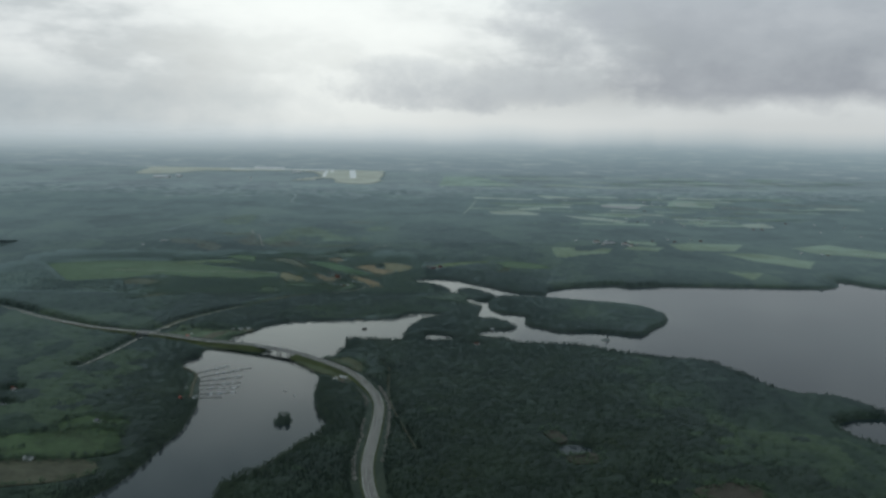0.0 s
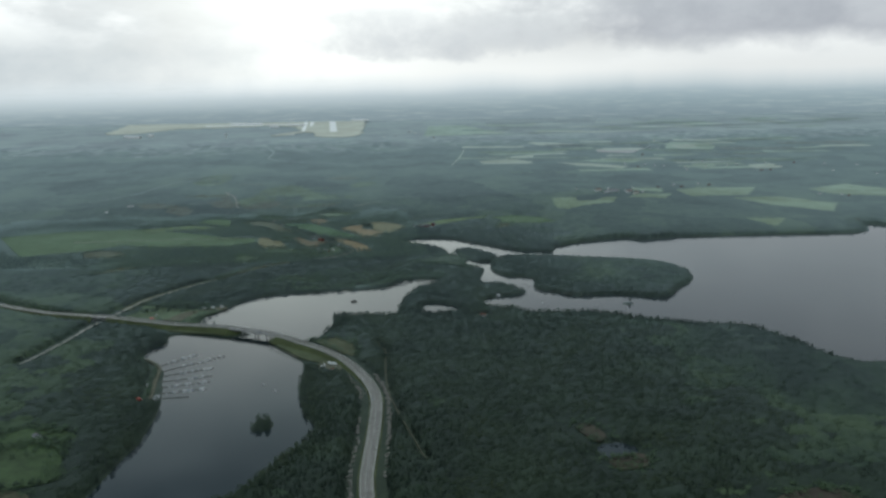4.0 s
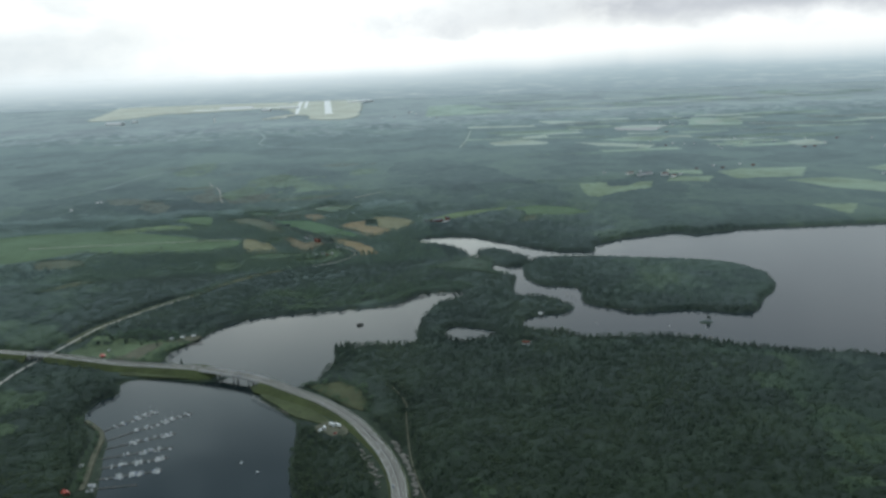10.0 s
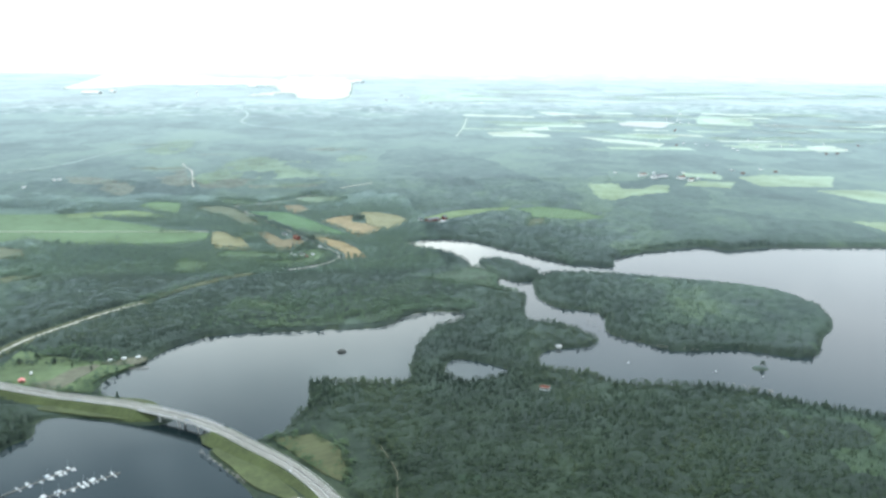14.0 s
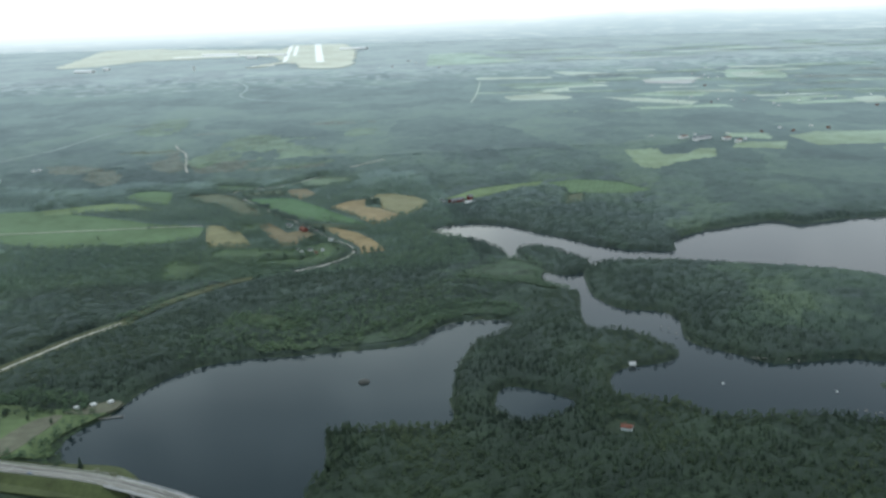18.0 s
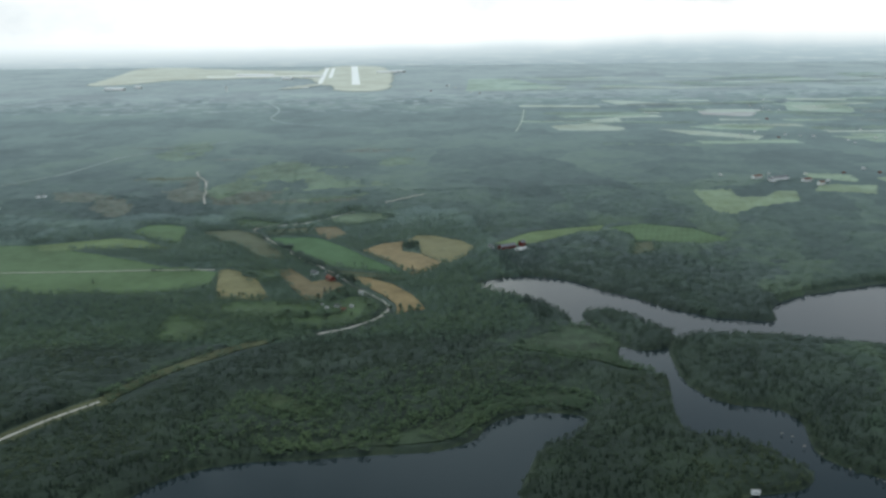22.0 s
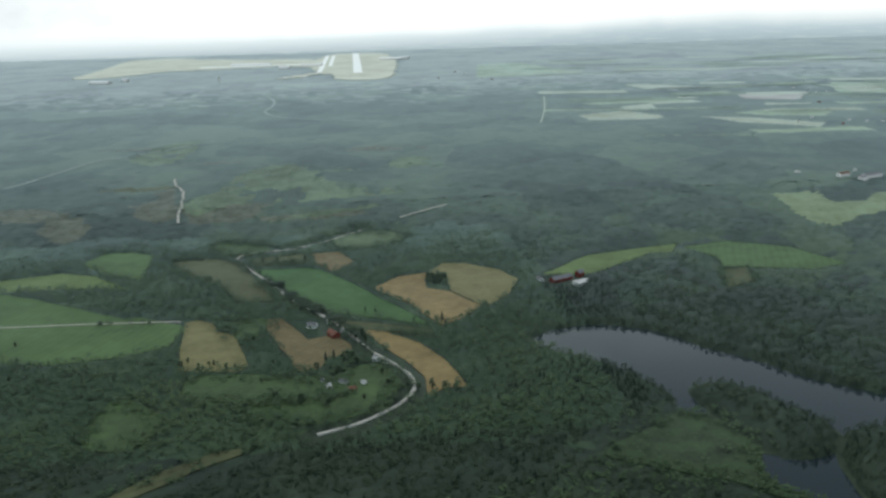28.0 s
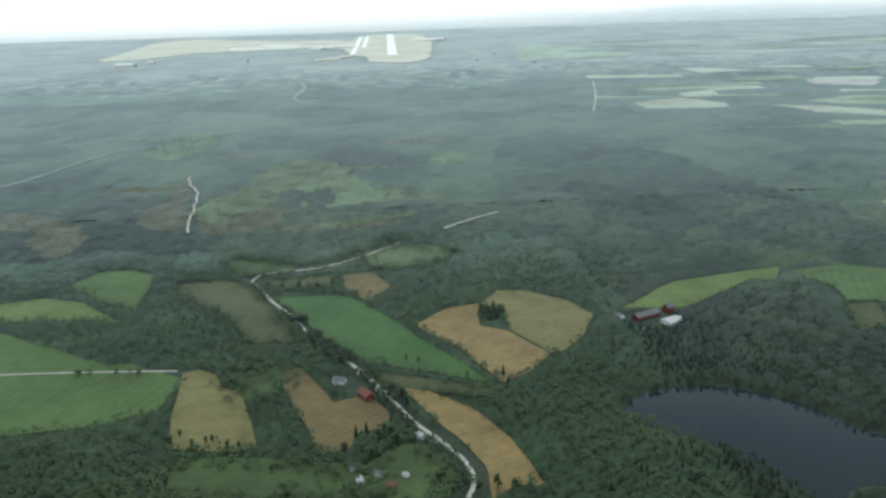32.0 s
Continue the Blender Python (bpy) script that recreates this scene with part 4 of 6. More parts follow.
OPEN_LINES = [(highway, 14.0), (side_road[side_road[:, 1] < 1240], 8.0), (side_road[(side_road[:, 1] > 1230) & (side_road[:, 1] < 1385)], 10.0), (farm_road[(farm_road[:, 1] > 1590) & (farm_road[:, 1] < 1870)], 5.0), (farm_road[farm_road[:, 1] < 1600], 8.5), (farm_road[farm_road[:, 1] > 1860], 9.0), (field_path, 3.0), (forest_track, 2.4), (QUAY, 8.0)]
YARDS = [(162, 1140, 12), (336, 1168, 10), (-17, 1650, 11), (-30, 1666, 9), (-10, 1556, 14), (10, 1594, 6), (160, 1738, 19), (-160, 921, 9), (195, 1228, 5), (-204, 1187, 24), (-338, 955, 12), (-330, 905, 12), (-46, 1052, 20), (-30, 1026, 18), (-152, 1142, 14), (-130, 1130, 14), (-172, 1150, 12)]


def wooded(X, Y, hem=0.0, all_fields=True):
    """Whether trees may stand there, and how far it is to the water."""
    ok = np.ones(X.shape, bool)
    for line in [q for q, f in zip(field_lines, IS_FAR) if all_fields or not f] + PARKS:
        ok &= ~inside(line, X, Y)
    for line, half in OPEN_LINES:
        ok &= away(line, X, Y, False, half + 2) > half
    for x, y, r in YARDS:
        ok &= np.hypot(X - x, Y - y) > r
    sd = to_water(X, Y, 30.0)
    return ok & (sd > 0.7 + hem), sd


def field_gap(X, Y):
    """Distance to the nearest near field, up to 20 m."""
    gap = np.full(X.shape, 20.0)
    for line, f, (_, crop, _) in zip(field_lines, IS_FAR, FIELDS):
        if not f and crop != "airgrass":
            gap = np.minimum(gap, away(line, X, Y, True, 20.0))
    return gap


def hides_field(X, Y):
    """Whether trees on a spot would hide a near field to the north from the camera."""
    low = np.zeros(X.shape, bool)
    for line, f, (_, crop, _) in zip(field_lines, IS_FAR, FIELDS):
        if not f and 1450 < line[:, 1].mean() and crop != "airgrass":
            for d in (9, 18, 27):
                low |= inside(line, X * (1 + d / 900), Y + d)
    return low


def candidates(x0, x1, y0, y1, pitch, seed):
    rng = np.random.default_rng(seed)
    gx, gy = np.meshgrid(np.arange(x0, x1, pitch), np.arange(y0, y1, pitch))
    gx = gx + rng.uniform(-0.48, 0.48, gx.shape) * pitch
    gy = gy + rng.uniform(-0.48, 0.48, gy.shape) * pitch
    return gx.ravel(), gy.ravel()


def nearness(X, Y):
    """Ground distance at which the flight line comes past a spot while it still lies ahead."""
    side = np.abs(X - 40) / 0.52
    ahead = np.maximum(np.maximum(400.0, side), Y - 1190)
    return np.hypot(np.minimum(ahead, Y + 0 * X), 230)


def canopy_height(X, Y, near):
    """How high the closed layer between the crowns stands over the land."""
    share = np.interp(near, [450, 660, 800, 940, 1150, 1600], [0.42, 0.55, 0.78, 0.89, 0.92, 0.92])
    return share * 9.0 * (np.interp(Y, [1850, 1990], [0, 0.97]) + np.interp(Y, [1850, 1990], [1, 0]) * (0.85 + 0.3 * patchy(X, Y, 90, 12)))


def in_sight(X, Y):
    return (X > -0.42 * Y - 30) & (X < 0.66 * Y + 30)


def plant(name_c, name_b, label_c, label_b, zone, pitch, seed, con, bro, region):
    x, y = candidates(*region, pitch, seed)
    near = nearness(x, y) + 320 * (patchy(x, y, 110, 55) - 0.5)
    keep = in_sight(x, y) & (near >= zone[0]) & (near < zone[1])
    x, y = x[keep], y[keep]
    ok, sd = wooded(x, y)
    ok &= (sd > 5) | (x < 380) | (y < 1450)
    x, y, sd = x[ok], y[ok], sd[ok]
    rng = np.random.default_rng(seed + 1)
    scrub = np.zeros(x.shape, bool)
    for line in SCRUB:
        scrub |= inside(line, x, y)
    kind = patchy(x, y, 120, 5) + rng.normal(0, 0.11, len(x))
    thin = patchy(x, y, 70, 9)
    keep = rng.random(len(x)) < np.where(scrub, 0.95, np.clip(1.25 - 0.9 * np.maximum(thin - 0.6, 0) * 3, 0.8, 1))
    keep &= ~((x > -340) & (x < 140) & (y > 1500) & (y < 1900)) | (rng.random(len(x)) < 0.9)
    x, y, sd, scrub, kind = x[keep], y[keep], sd[keep], scrub[keep], kind[keep]
    base = np.clip(sd * 0.16, 0.3, LAND)
    P = np.stack([x, y, base], 1)
    tall = 0.75 + 0.5 * patchy(x, y, 90, 12)
    scale = pitch / 4.0
    farm = (x > -340) & (x < 140) & (y > 1480) & (y < 1930)
    scrub &= rng.random(len(x)) < 0.45 + 0.5 * (patchy(x, y, 45, 17) > 0.5)
    scrub |= farm & (rng.random(len(x)) < 0.72)
    shore_ = (sd < 9) & (rng.random(len(x)) < 0.7)
    leafy = ((kind > np.where(farm, 0.2, np.where(y > 1450, 0.38, 0.44))) | shore_) & ~scrub
    need = ~leafy & ~scrub
    h = rng.uniform(6.5, 11.5, len(x)) * tall * np.where(farm, 0.72, 0.9 if pitch > 5 else 1.0)
    # inside the woods only the tips stand out of the closed crowns
    near = nearness(x, y)
    tip = rng.uniform(0.45, 1.0, len(x)) * np.interp(near, [450, 740, 1100, 1500, 1900], [4.8, 2.3, 1.2, 0.9, 0.4])
    h = np.where(sd > 14, np.minimum(h, canopy_height(x, y, near) + tip), h * np.where(y > 1190, 0.62, 0.85))
    # trees that would hide a field from the camera are cut low
    h = np.where(hides_field(x, y), h * 0.4, h * np.interp(field_gap(x, y), [0, 6, 22], [0.14, 0.22, 1.0]))
    if need.any():
        V, F = spread(con, P[need], h[need], rng.uniform(1.05, 1.4, need.sum()) * scale, rng)
        tagged(new(name_c, mesh_np(name_c, V, F, M["spruce"])), label_c, "forest", kind="stuff")
    if leafy.any():
        V, F = spread(bro, P[leafy], h[leafy] * 0.85, rng.uniform(0.85, 1.2, leafy.sum()) * scale, rng)
        tagged(new(name_b, mesh_np(name_b, V, F, M["leaf"])), label_b, "forest", kind="stuff")
    if scrub.any():
        V, F = spread(bro, P[scrub], rng.uniform(2.8, 6.5, scrub.sum()), rng.uniform(1.0, 1.5, scrub.sum()) * scale, rng)
        tagged(new("willow_scrub", mesh_np("willow_scrub", V, F, M["shrub"])), "light green willow scrub on the marshy shore", "scrub", kind="stuff")


con_hi, bro_hi = [conifer(i, 2, 5) for i in range(5)], [broadleaf(i + 20, 6, False, True) for i in range(8)]
con_mid, bro_mid = [conifer(i + 7, 2, 4) for i in range(4)], [broadleaf(i + 40, 4, False, True) for i in range(6)]
con_far, bro_far = [conifer(i + 17, 1, 3) for i in range(4)], [broadleaf(i + 60, 3, False, True) for i in range(6)]
plant("spruce_forest", "birch_forest", "dense dark spruce forest beside the lakes", "lighter birch and aspen wood among the spruces", (0, 740), 3.4, 101, con_hi, bro_hi, (-360, 480, 540, 1920))
plant("spruce_forest", "birch_forest", "dark spruce forest on the slopes behind the lake", "mixed birch wood behind the fields", (740, 1100), 4.9, 102, con_mid, bro_mid, (-900, 1300, 640, 2400))
plant("spruce_forest", "birch_forest", "spruce forest beyond the farmland", "birch wood beyond the farmland", (1100, 1400), 6.0, 104, con_far, bro_far, (-1100, 1600, 1000, 2700))
plant("spruce_forest", "birch_forest", "bluish spruce forest in the distance", "paler birch wood in the distance", (1400, 1900), 8.6, 103, con_far, bro_far, (-1300, 1950, 1200, 3050))


def crown_floor(x0, x1, y0, y1, pitch, seed, seen=True):
    """The closed leafy layer between the crowns, sunk away wherever no trees stand."""
    rng = np.random.default_rng(seed)
    cx, cy = np.meshgrid(np.arange(x0, x1 + 1, pitch), np.arange(y0, y1 + 1, pitch))
    inner = np.zeros(cx.shape, bool)
    inner[1:-1, 1:-1] = True
    cx = cx + rng.uniform(-0.3, 0.3, cx.shape) * pitch * inner
    cy = cy + rng.uniform(-0.3, 0.3, cy.shape) * pitch * inner
    ok, sd_ = wooded(cx.ravel(), cy.ravel(), 2.2, False)
    ok &= (sd_ > 7) | (cx.ravel() < 380) | (cy.ravel() < 1450)
    ok = ok.reshape(cx.shape)
    cz = canopy_height(cx, cy, nearness(cx, cy))
    for line in SCRUB:
        cz = np.where(inside(line, cx, cy), 3.2, cz)
    cz = LAND + cz + rng.uniform(-1, 1, cx.shape) * np.interp(nearness(cx, cy), [500, 800, 1100, 1500, 1870], [1.5, 1.1, 0.8, 0.35, 0.1])
    shore = to_water(cx, cy, 90.0)
    cz = LAND + (cz - LAND) * np.where(nearness(cx, cy) > 1000, np.interp(shore, [2, 85], [0.35, 1.0]), np.interp(shore, [2, 30], [0.7, 1.0]))
    farm = np.interp(cx, [-660, -580, 120, 180], [0, 1, 1, 0]) * np.interp(cy, [1440, 1500, 1860, 2000], [0, 1, 1, 0])
    cz = LAND + (cz - LAND) * (1 - 0.45 * farm)
    cz = LAND + (cz - LAND) * np.where(hides_field(cx, cy), 0.3, np.interp(field_gap(cx, cy), [0, 20], [0.15, 1.0]))
    # the layer thins out towards its edges
    core = ok.copy()
    for keep in (0.75, 0.4):
        inner = core.copy()
        inner[1:, :] &= core[:-1, :]
        inner[:-1, :] &= core[1:, :]
        inner[:, 1:] &= core[:, :-1]
        inner[:, :-1] &= core[:, 1:]
        cz = np.where(core & ~inner, LAND + (cz - LAND) * (0.7 if keep == 0.75 else 0.95), cz)
        core = inner
    cz[~ok] = LAND - 1.6
    idx = np.arange(cx.size).reshape(cx.shape)
    quads = np.stack([idx[:-1, :-1], idx[:-1, 1:], idx[1:, 1:], idx[1:, :-1]], -1).reshape(-1, 4)
    live = ok.ravel()[quads].any(1) & (in_sight(cx, cy).ravel()[quads].any(1) & (cy.ravel()[quads].max(1) > 500.5) if seen else ~in_sight(cx, cy).ravel()[quads].all(1) | (cy.ravel()[quads].min(1) < 499))
    points = np.stack([cx, cy, cz], -1).reshape(-1, 3)
    mid = points[quads].mean(1)
    ragged = 9.0 * (patchy(mid[:, 0], mid[:, 1], 28, 61) - 0.5), 22.0 * (patchy(mid[:, 0], mid[:, 1], 28, 62) - 0.5)
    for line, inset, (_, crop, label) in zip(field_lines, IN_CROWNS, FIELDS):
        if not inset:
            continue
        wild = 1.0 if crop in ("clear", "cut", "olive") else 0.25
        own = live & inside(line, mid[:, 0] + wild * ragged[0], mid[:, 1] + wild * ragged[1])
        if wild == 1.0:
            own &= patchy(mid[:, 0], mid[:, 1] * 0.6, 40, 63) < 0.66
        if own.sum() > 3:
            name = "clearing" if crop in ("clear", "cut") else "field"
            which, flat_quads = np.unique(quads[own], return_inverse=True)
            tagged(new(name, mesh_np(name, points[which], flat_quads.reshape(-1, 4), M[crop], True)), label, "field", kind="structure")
            live &= ~own
    bushy = farm.ravel()[quads].mean(1) > 0.5 + 0.8 * (patchy(mid[:, 0], mid[:, 1], 60, 64) - 0.5)
    bushy &= live
    if bushy.any():
        which, flat_quads = np.unique(quads[bushy], return_inverse=True)
        tagged(new("undergrowth", mesh_np("undergrowth", points[which], flat_quads.reshape(-1, 4), M["brush"], True)), "light green leafy undergrowth between fields and shore", "scrub", kind="stuff")
    # near the flight line the layer takes the dark tone, painted shade between crowns
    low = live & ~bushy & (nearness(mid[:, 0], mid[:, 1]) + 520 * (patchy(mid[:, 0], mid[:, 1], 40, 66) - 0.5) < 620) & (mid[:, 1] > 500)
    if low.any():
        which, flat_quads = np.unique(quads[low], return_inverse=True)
        tagged(new("undergrowth", mesh_np("undergrowth", points[which], flat_quads.reshape(-1, 4), M["gap"], True)), "forest crown layer darkened to stand in for shade between the trees", "scrub", kind="stuff")
    return tagged(new("crown_layer", mesh_np("crown_layer", points, quads[live & ~bushy & ~low], M["far"], True)),
                  "closed leafy layer of the lakeside forest", "forest", kind="stuff")


crown_floor(-700, 1300, 500, 2060, 4.0, 31)
crown_floor(-1300, 2040, 2060, 3060, 6.5, 32)
crown_floor(-900, 1308, -316, 2060, 12.0, 33, False)

# the far woods: one uneven canopy with gaps where the fields lie
cx, cy = np.meshgrid(np.arange(-2900, 3700, 24.0), np.arange(3060, 6500, 24.0))
rng = np.random.default_rng(8)
cx += rng.uniform(-9, 9, cx.shape)
cy += rng.uniform(-9, 9, cy.shape)
cz = LAND + 7.4 + 0.2 * patchy(cx, cy, 160, 21) + rng.uniform(-0.1, 0.1, cx.shape)
cz = LAND + (cz - LAND) * np.interp(cy, [3500, 4000], [1.0, 0.16])
idx = np.arange(cx.size).reshape(cx.shape)
quads = np.stack([idx[:-1, :-1], idx[:-1, 1:], idx[1:, 1:], idx[1:, :-1]], -1).reshape(-1, 4)
points = np.stack([cx, cy, cz], -1).reshape(-1, 3)
mid = points[quads].mean(1)
# further out, more quads take the copy of the canopy with haze in its sheen
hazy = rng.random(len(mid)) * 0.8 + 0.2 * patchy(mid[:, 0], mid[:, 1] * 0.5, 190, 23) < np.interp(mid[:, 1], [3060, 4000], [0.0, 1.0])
for own, mat, label in ((~hazy, "far", "far forest canopy fading into the distance"), (hazy, "hazed_far", "far forest canopy with haze put into its sheen")):
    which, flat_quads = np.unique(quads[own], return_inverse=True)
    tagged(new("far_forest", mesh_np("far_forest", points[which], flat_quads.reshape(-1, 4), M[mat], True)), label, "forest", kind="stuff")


# young trees and brushwood strewn over the far clearings
rng = np.random.default_rng(77)
spots_ = []
for line, (_, crop, _) in zip(field_lines, FIELDS):
    if crop in ("clear", "cut", "olive") and 1900 < line[:, 1].mean() < 3000:
        lo_, hi_ = line.min(0), line.max(0)
        q = rng.uniform(lo_ - 6, hi_ + 6, (int((hi_ - lo_).prod() / 90) + 8, 2))
        edge_ = inside(line, q[:, 0], q[:, 1]) | (away(line, q[:, 0], q[:, 1], True, 12) < 6)
        spots_.append(q[edge_])
spots_ = np.concatenate(spots_)
P_ = np.column_stack([spots_, np.full(len(spots_), LAND + 7.4)])
V_, F_ = spread(bro_mid, P_, rng.uniform(1.2, 5.0, len(P_)), rng.uniform(0.9, 1.8, len(P_)), rng)
tagged(new("young_trees", mesh_np("young_trees", V_, F_, M["shrub"])), "young birches and brushwood on the clearings", "scrub", kind="stuff")


def hedge(line, off, count, seed, lo, hi, mat, name, label):
    """Bushes in an uneven row beside a line, in clusters with gaps."""
    rng = np.random.default_rng(seed)
    i = rng.integers(0, len(line) - 1, count)
    i = i[patchy(line[i, 0], line[i, 1], 14, seed) > 0.44]
    t = line[i + 1] - line[i]
    t /= np.linalg.norm(t, axis=1)[:, None] + 1e-9
    q = line[i] + np.stack([t[:, 1], -t[:, 0]], 1) * (off + rng.normal(0, 0.9, len(i)))[:, None] + rng.normal(0, 0.8, (len(i), 2))
    V, F = spread(bro_hi, np.column_stack([q, np.full(len(q), LAND + 0.2)]), rng.uniform(lo, hi, len(q)), rng.uniform(0.9, 1.4, len(q)), rng)
    tagged(new(name, mesh_np(name, V, F, M[mat])), label, "hedge", kind="stuff")


def fringe(line, seed, wide, label):
    """Low bushes that blur the edge between an open patch and the woods."""
    rng = np.random.default_rng(seed)
    size = np.linalg.norm(np.diff(line, axis=0), axis=1).sum()
    i = rng.integers(0, len(line), int(size * wide * 0.34))
    q = line[i] + rng.normal(0, wide, (len(i), 2))
    q = q[(to_water(q[:, 0], q[:, 1], 6.0) > 1.0) & (patchy(q[:, 0], q[:, 1], 16, seed) > 0.36)]
    V, F = spread(bro_mid, np.column_stack([q, np.full(len(q), LAND + 0.2)]), rng.uniform(1.6, 4.6, len(q)), rng.uniform(1.1, 1.9, len(q)), rng)
    tagged(new("edge_bushes", mesh_np("edge_bushes", V, F, M["shrub"])), label, "bushes", kind="stuff")


for k_, (line, far_, (_, crop, label)) in enumerate(zip(field_lines, IS_FAR, FIELDS)):
    if not far_ and crop in ("marsh", "meadow", "clear", "cut", "heath", "olive", "reed", "glade"):
        fringe(line, 300 + k_, 6.0 if crop in ("heath", "marsh", "clear", "meadow", "reed", "glade") else 3.0, "low green bushes straying over the edge of open ground")
hedge(farm_road[farm_road[:, 1] < 1870], -3.4, 260, 41, 2.0, 5.5, "leaf", "roadside_hedge", "bushes and small trees along the farm lane")
hedge(farm_road[farm_road[:, 1] > 1620], 3.6, 120, 42, 1.5, 3.5, "leaf", "roadside_hedge", "low bushes on the field side of the lane")
for off_ in (-2.6, 2.6):
    hedge(farm_road[(farm_road[:, 1] > 1650) & (farm_road[:, 1] < 1772)], off_, 130, 44, 3.5, 6.5, "leaf", "lane_trees", "leafy trees closing over the farm lane")
hedge(field_path[len(field_path) * 2 // 3:], 4.0, 60, 43, 2.0, 4.5, "leaf", "field_hedge", "hedge of bushes along the field path")
for k_, line in enumerate(field_lines[:16]):
    hedge(np.concatenate([line, line[:1]]), 1.2, int(len(line) * 1.2), 50 + k_, 0.8, 2.2, "shrub" if k_ % 3 == 0 else "leaf", "field_hedge", "uneven hedge of bushes round a field")


for k_, (line, (_, crop, _)) in enumerate(zip(field_lines, FIELDS)):
    if line[:, 1].mean() < 1200 and line[:, 0].mean() < -190 and crop in ("meadow", "green", "brown"):
        hedge(np.concatenate([line, line[:1]]), 0.5, len(line) * 4, 90 + k_, 2.0, 6.0, "leaf", "field_hedge", "bushes and trees round a lakeside meadow")
        if crop == "meadow":
            hedge(curve([line.min(0) * 0.85 + line.max(0) * 0.15, line.mean(0), line.max(0) * 0.85 + line.min(0) * 0.15], 4), 0.0, 60, 120 + k_, 1.5, 5.0, "shrub", "meadow_bushes", "bushes strewn over a lakeside meadow")
fringe(QUAY + np.array((-3.0, 0.0)), 391, 1.6, "low bushes and rough grass along the gravel quay")
hedge(curve([(331, 1165), (336, 1168), (341, 1171)], 1), 0.0, 40, 76, 2.0, 4.5, "leaf", "islet_bushes", "dense bushes on the small skerry")
hedge(side_road[(side_road[:, 1] > 1185) & (side_road[:, 1] < 1290)], 9.0, 120, 71, 1.5, 4.5, "leaf", "roadside_hedge", "dark bushes beside the rest area")
hedge(curve([(-228, 1235), (-205, 1225), (-180, 1228), (-160, 1222)], 3), 0.0, 90, 72, 1.5, 4.0, "leaf", "roadside_hedge", "bushes between the parking places")
hedge(curve([(-150, 1168), (-146, 1185), (-136, 1205), (-128, 1222)], 3), 0.0, 60, 73, 1.0, 3.0, "shrub", "shore_bushes", "low willow bushes on the lake shore")
hedge(curve([(-240, 1180), (-215, 1172), (-190, 1164), (-165, 1156)], 3), 0.0, 70, 74, 1.0, 3.5, "leaf", "roadside_hedge", "bushes on the highway bank")
hedge(curve([(-24, 1076), (0, 1080), (14, 1061), (19, 1038), (17, 1014)], 3), 0.0, 70, 75, 1.2, 4.0, "leaf", "roadside_hedge", "bushes round the dry grass bank")


# ---- things: bridge and road furniture ----
def along(line, heights, every, off=0.0):
    """Spots at even distances along a line: place, turn about z, height."""
    seg = np.linalg.norm(np.diff(line, axis=0), axis=1)
    run = np.concatenate([[0], np.cumsum(seg)])
    out = []
    for s in np.arange(0, run[-1] + 0.01, every):
        i = min(int(np.searchsorted(run, s, "right")) - 1, len(line) - 2)
        u = (s - run[i]) / (seg[i] + 1e-9)
        p, d = line[i] * (1 - u) + line[i + 1] * u, (line[i + 1] - line[i]) / (seg[i] + 1e-9)
        p = p + np.array((d[1], -d[0])) * off
        out.append((p[0], p[1], heights[i] * (1 - u) + heights[i + 1] * u, math.degrees(math.atan2(d[1], d[0]))))
    return out


def deck_body(line, heights, half, top, low):
    bm = bmesh.new()
    t = np.gradient(line, axis=0)
    t /= np.linalg.norm(t, axis=1)[:, None]
    rows = []
    for p, d, h in zip(line, t, heights):
        v = np.array((d[1], -d[0]))
        pts = [(-half, top), (half, top), (half, top - 0.5), (half * 0.7, low), (-half * 0.7, low), (-half, top - 0.5)]
        rows.append([bm.verts.new((*(p + v * a), h + b)) for a, b in pts])
    for a, b in zip(rows, rows[1:]):
        for k in range(6):
            bm.faces.new((a[k], a[(k + 1) % 6], b[(k + 1) % 6], b[k]))
    bm.faces.new(rows[0])
    bm.faces.new(rows[-1])
    return bm


def rail_beam(line, heights, off, z0, z1, half=0.05):
    bm = bmesh.new()
    t = np.gradient(line, axis=0)
    t /= np.linalg.norm(t, axis=1)[:, None]
    rows = []
    for p, d, h in zip(line, t, heights):
        v = np.array((d[1], -d[0]))
        rows.append([bm.verts.new((*(p + v * a), h + b)) for a, b in ((off - half, z0), (off + half, z0), (off + half, z1), (off - half, z1))])
    for a, b in zip(rows, rows[1:]):
        for k in range(4):
            bm.faces.new((a[k], a[(k + 1) % 4], b[(k + 1) % 4], b[k]))
    bm.faces.new(rows[0])
    bm.faces.new(rows[-1])
    return bm


def shared(name, me, parent, m):
    ob = new(name, me)
    ob.parent = parent
    ob.matrix_basis = m
    return ob


def data_of(bm, name, mat):
    me = bpy.data.meshes.new(name)
    bmesh.ops.recalc_face_normals(bm, faces=bm.faces)
    bm.to_mesh(me)
    bm.free()
    me.materials.append(mat)
    return me


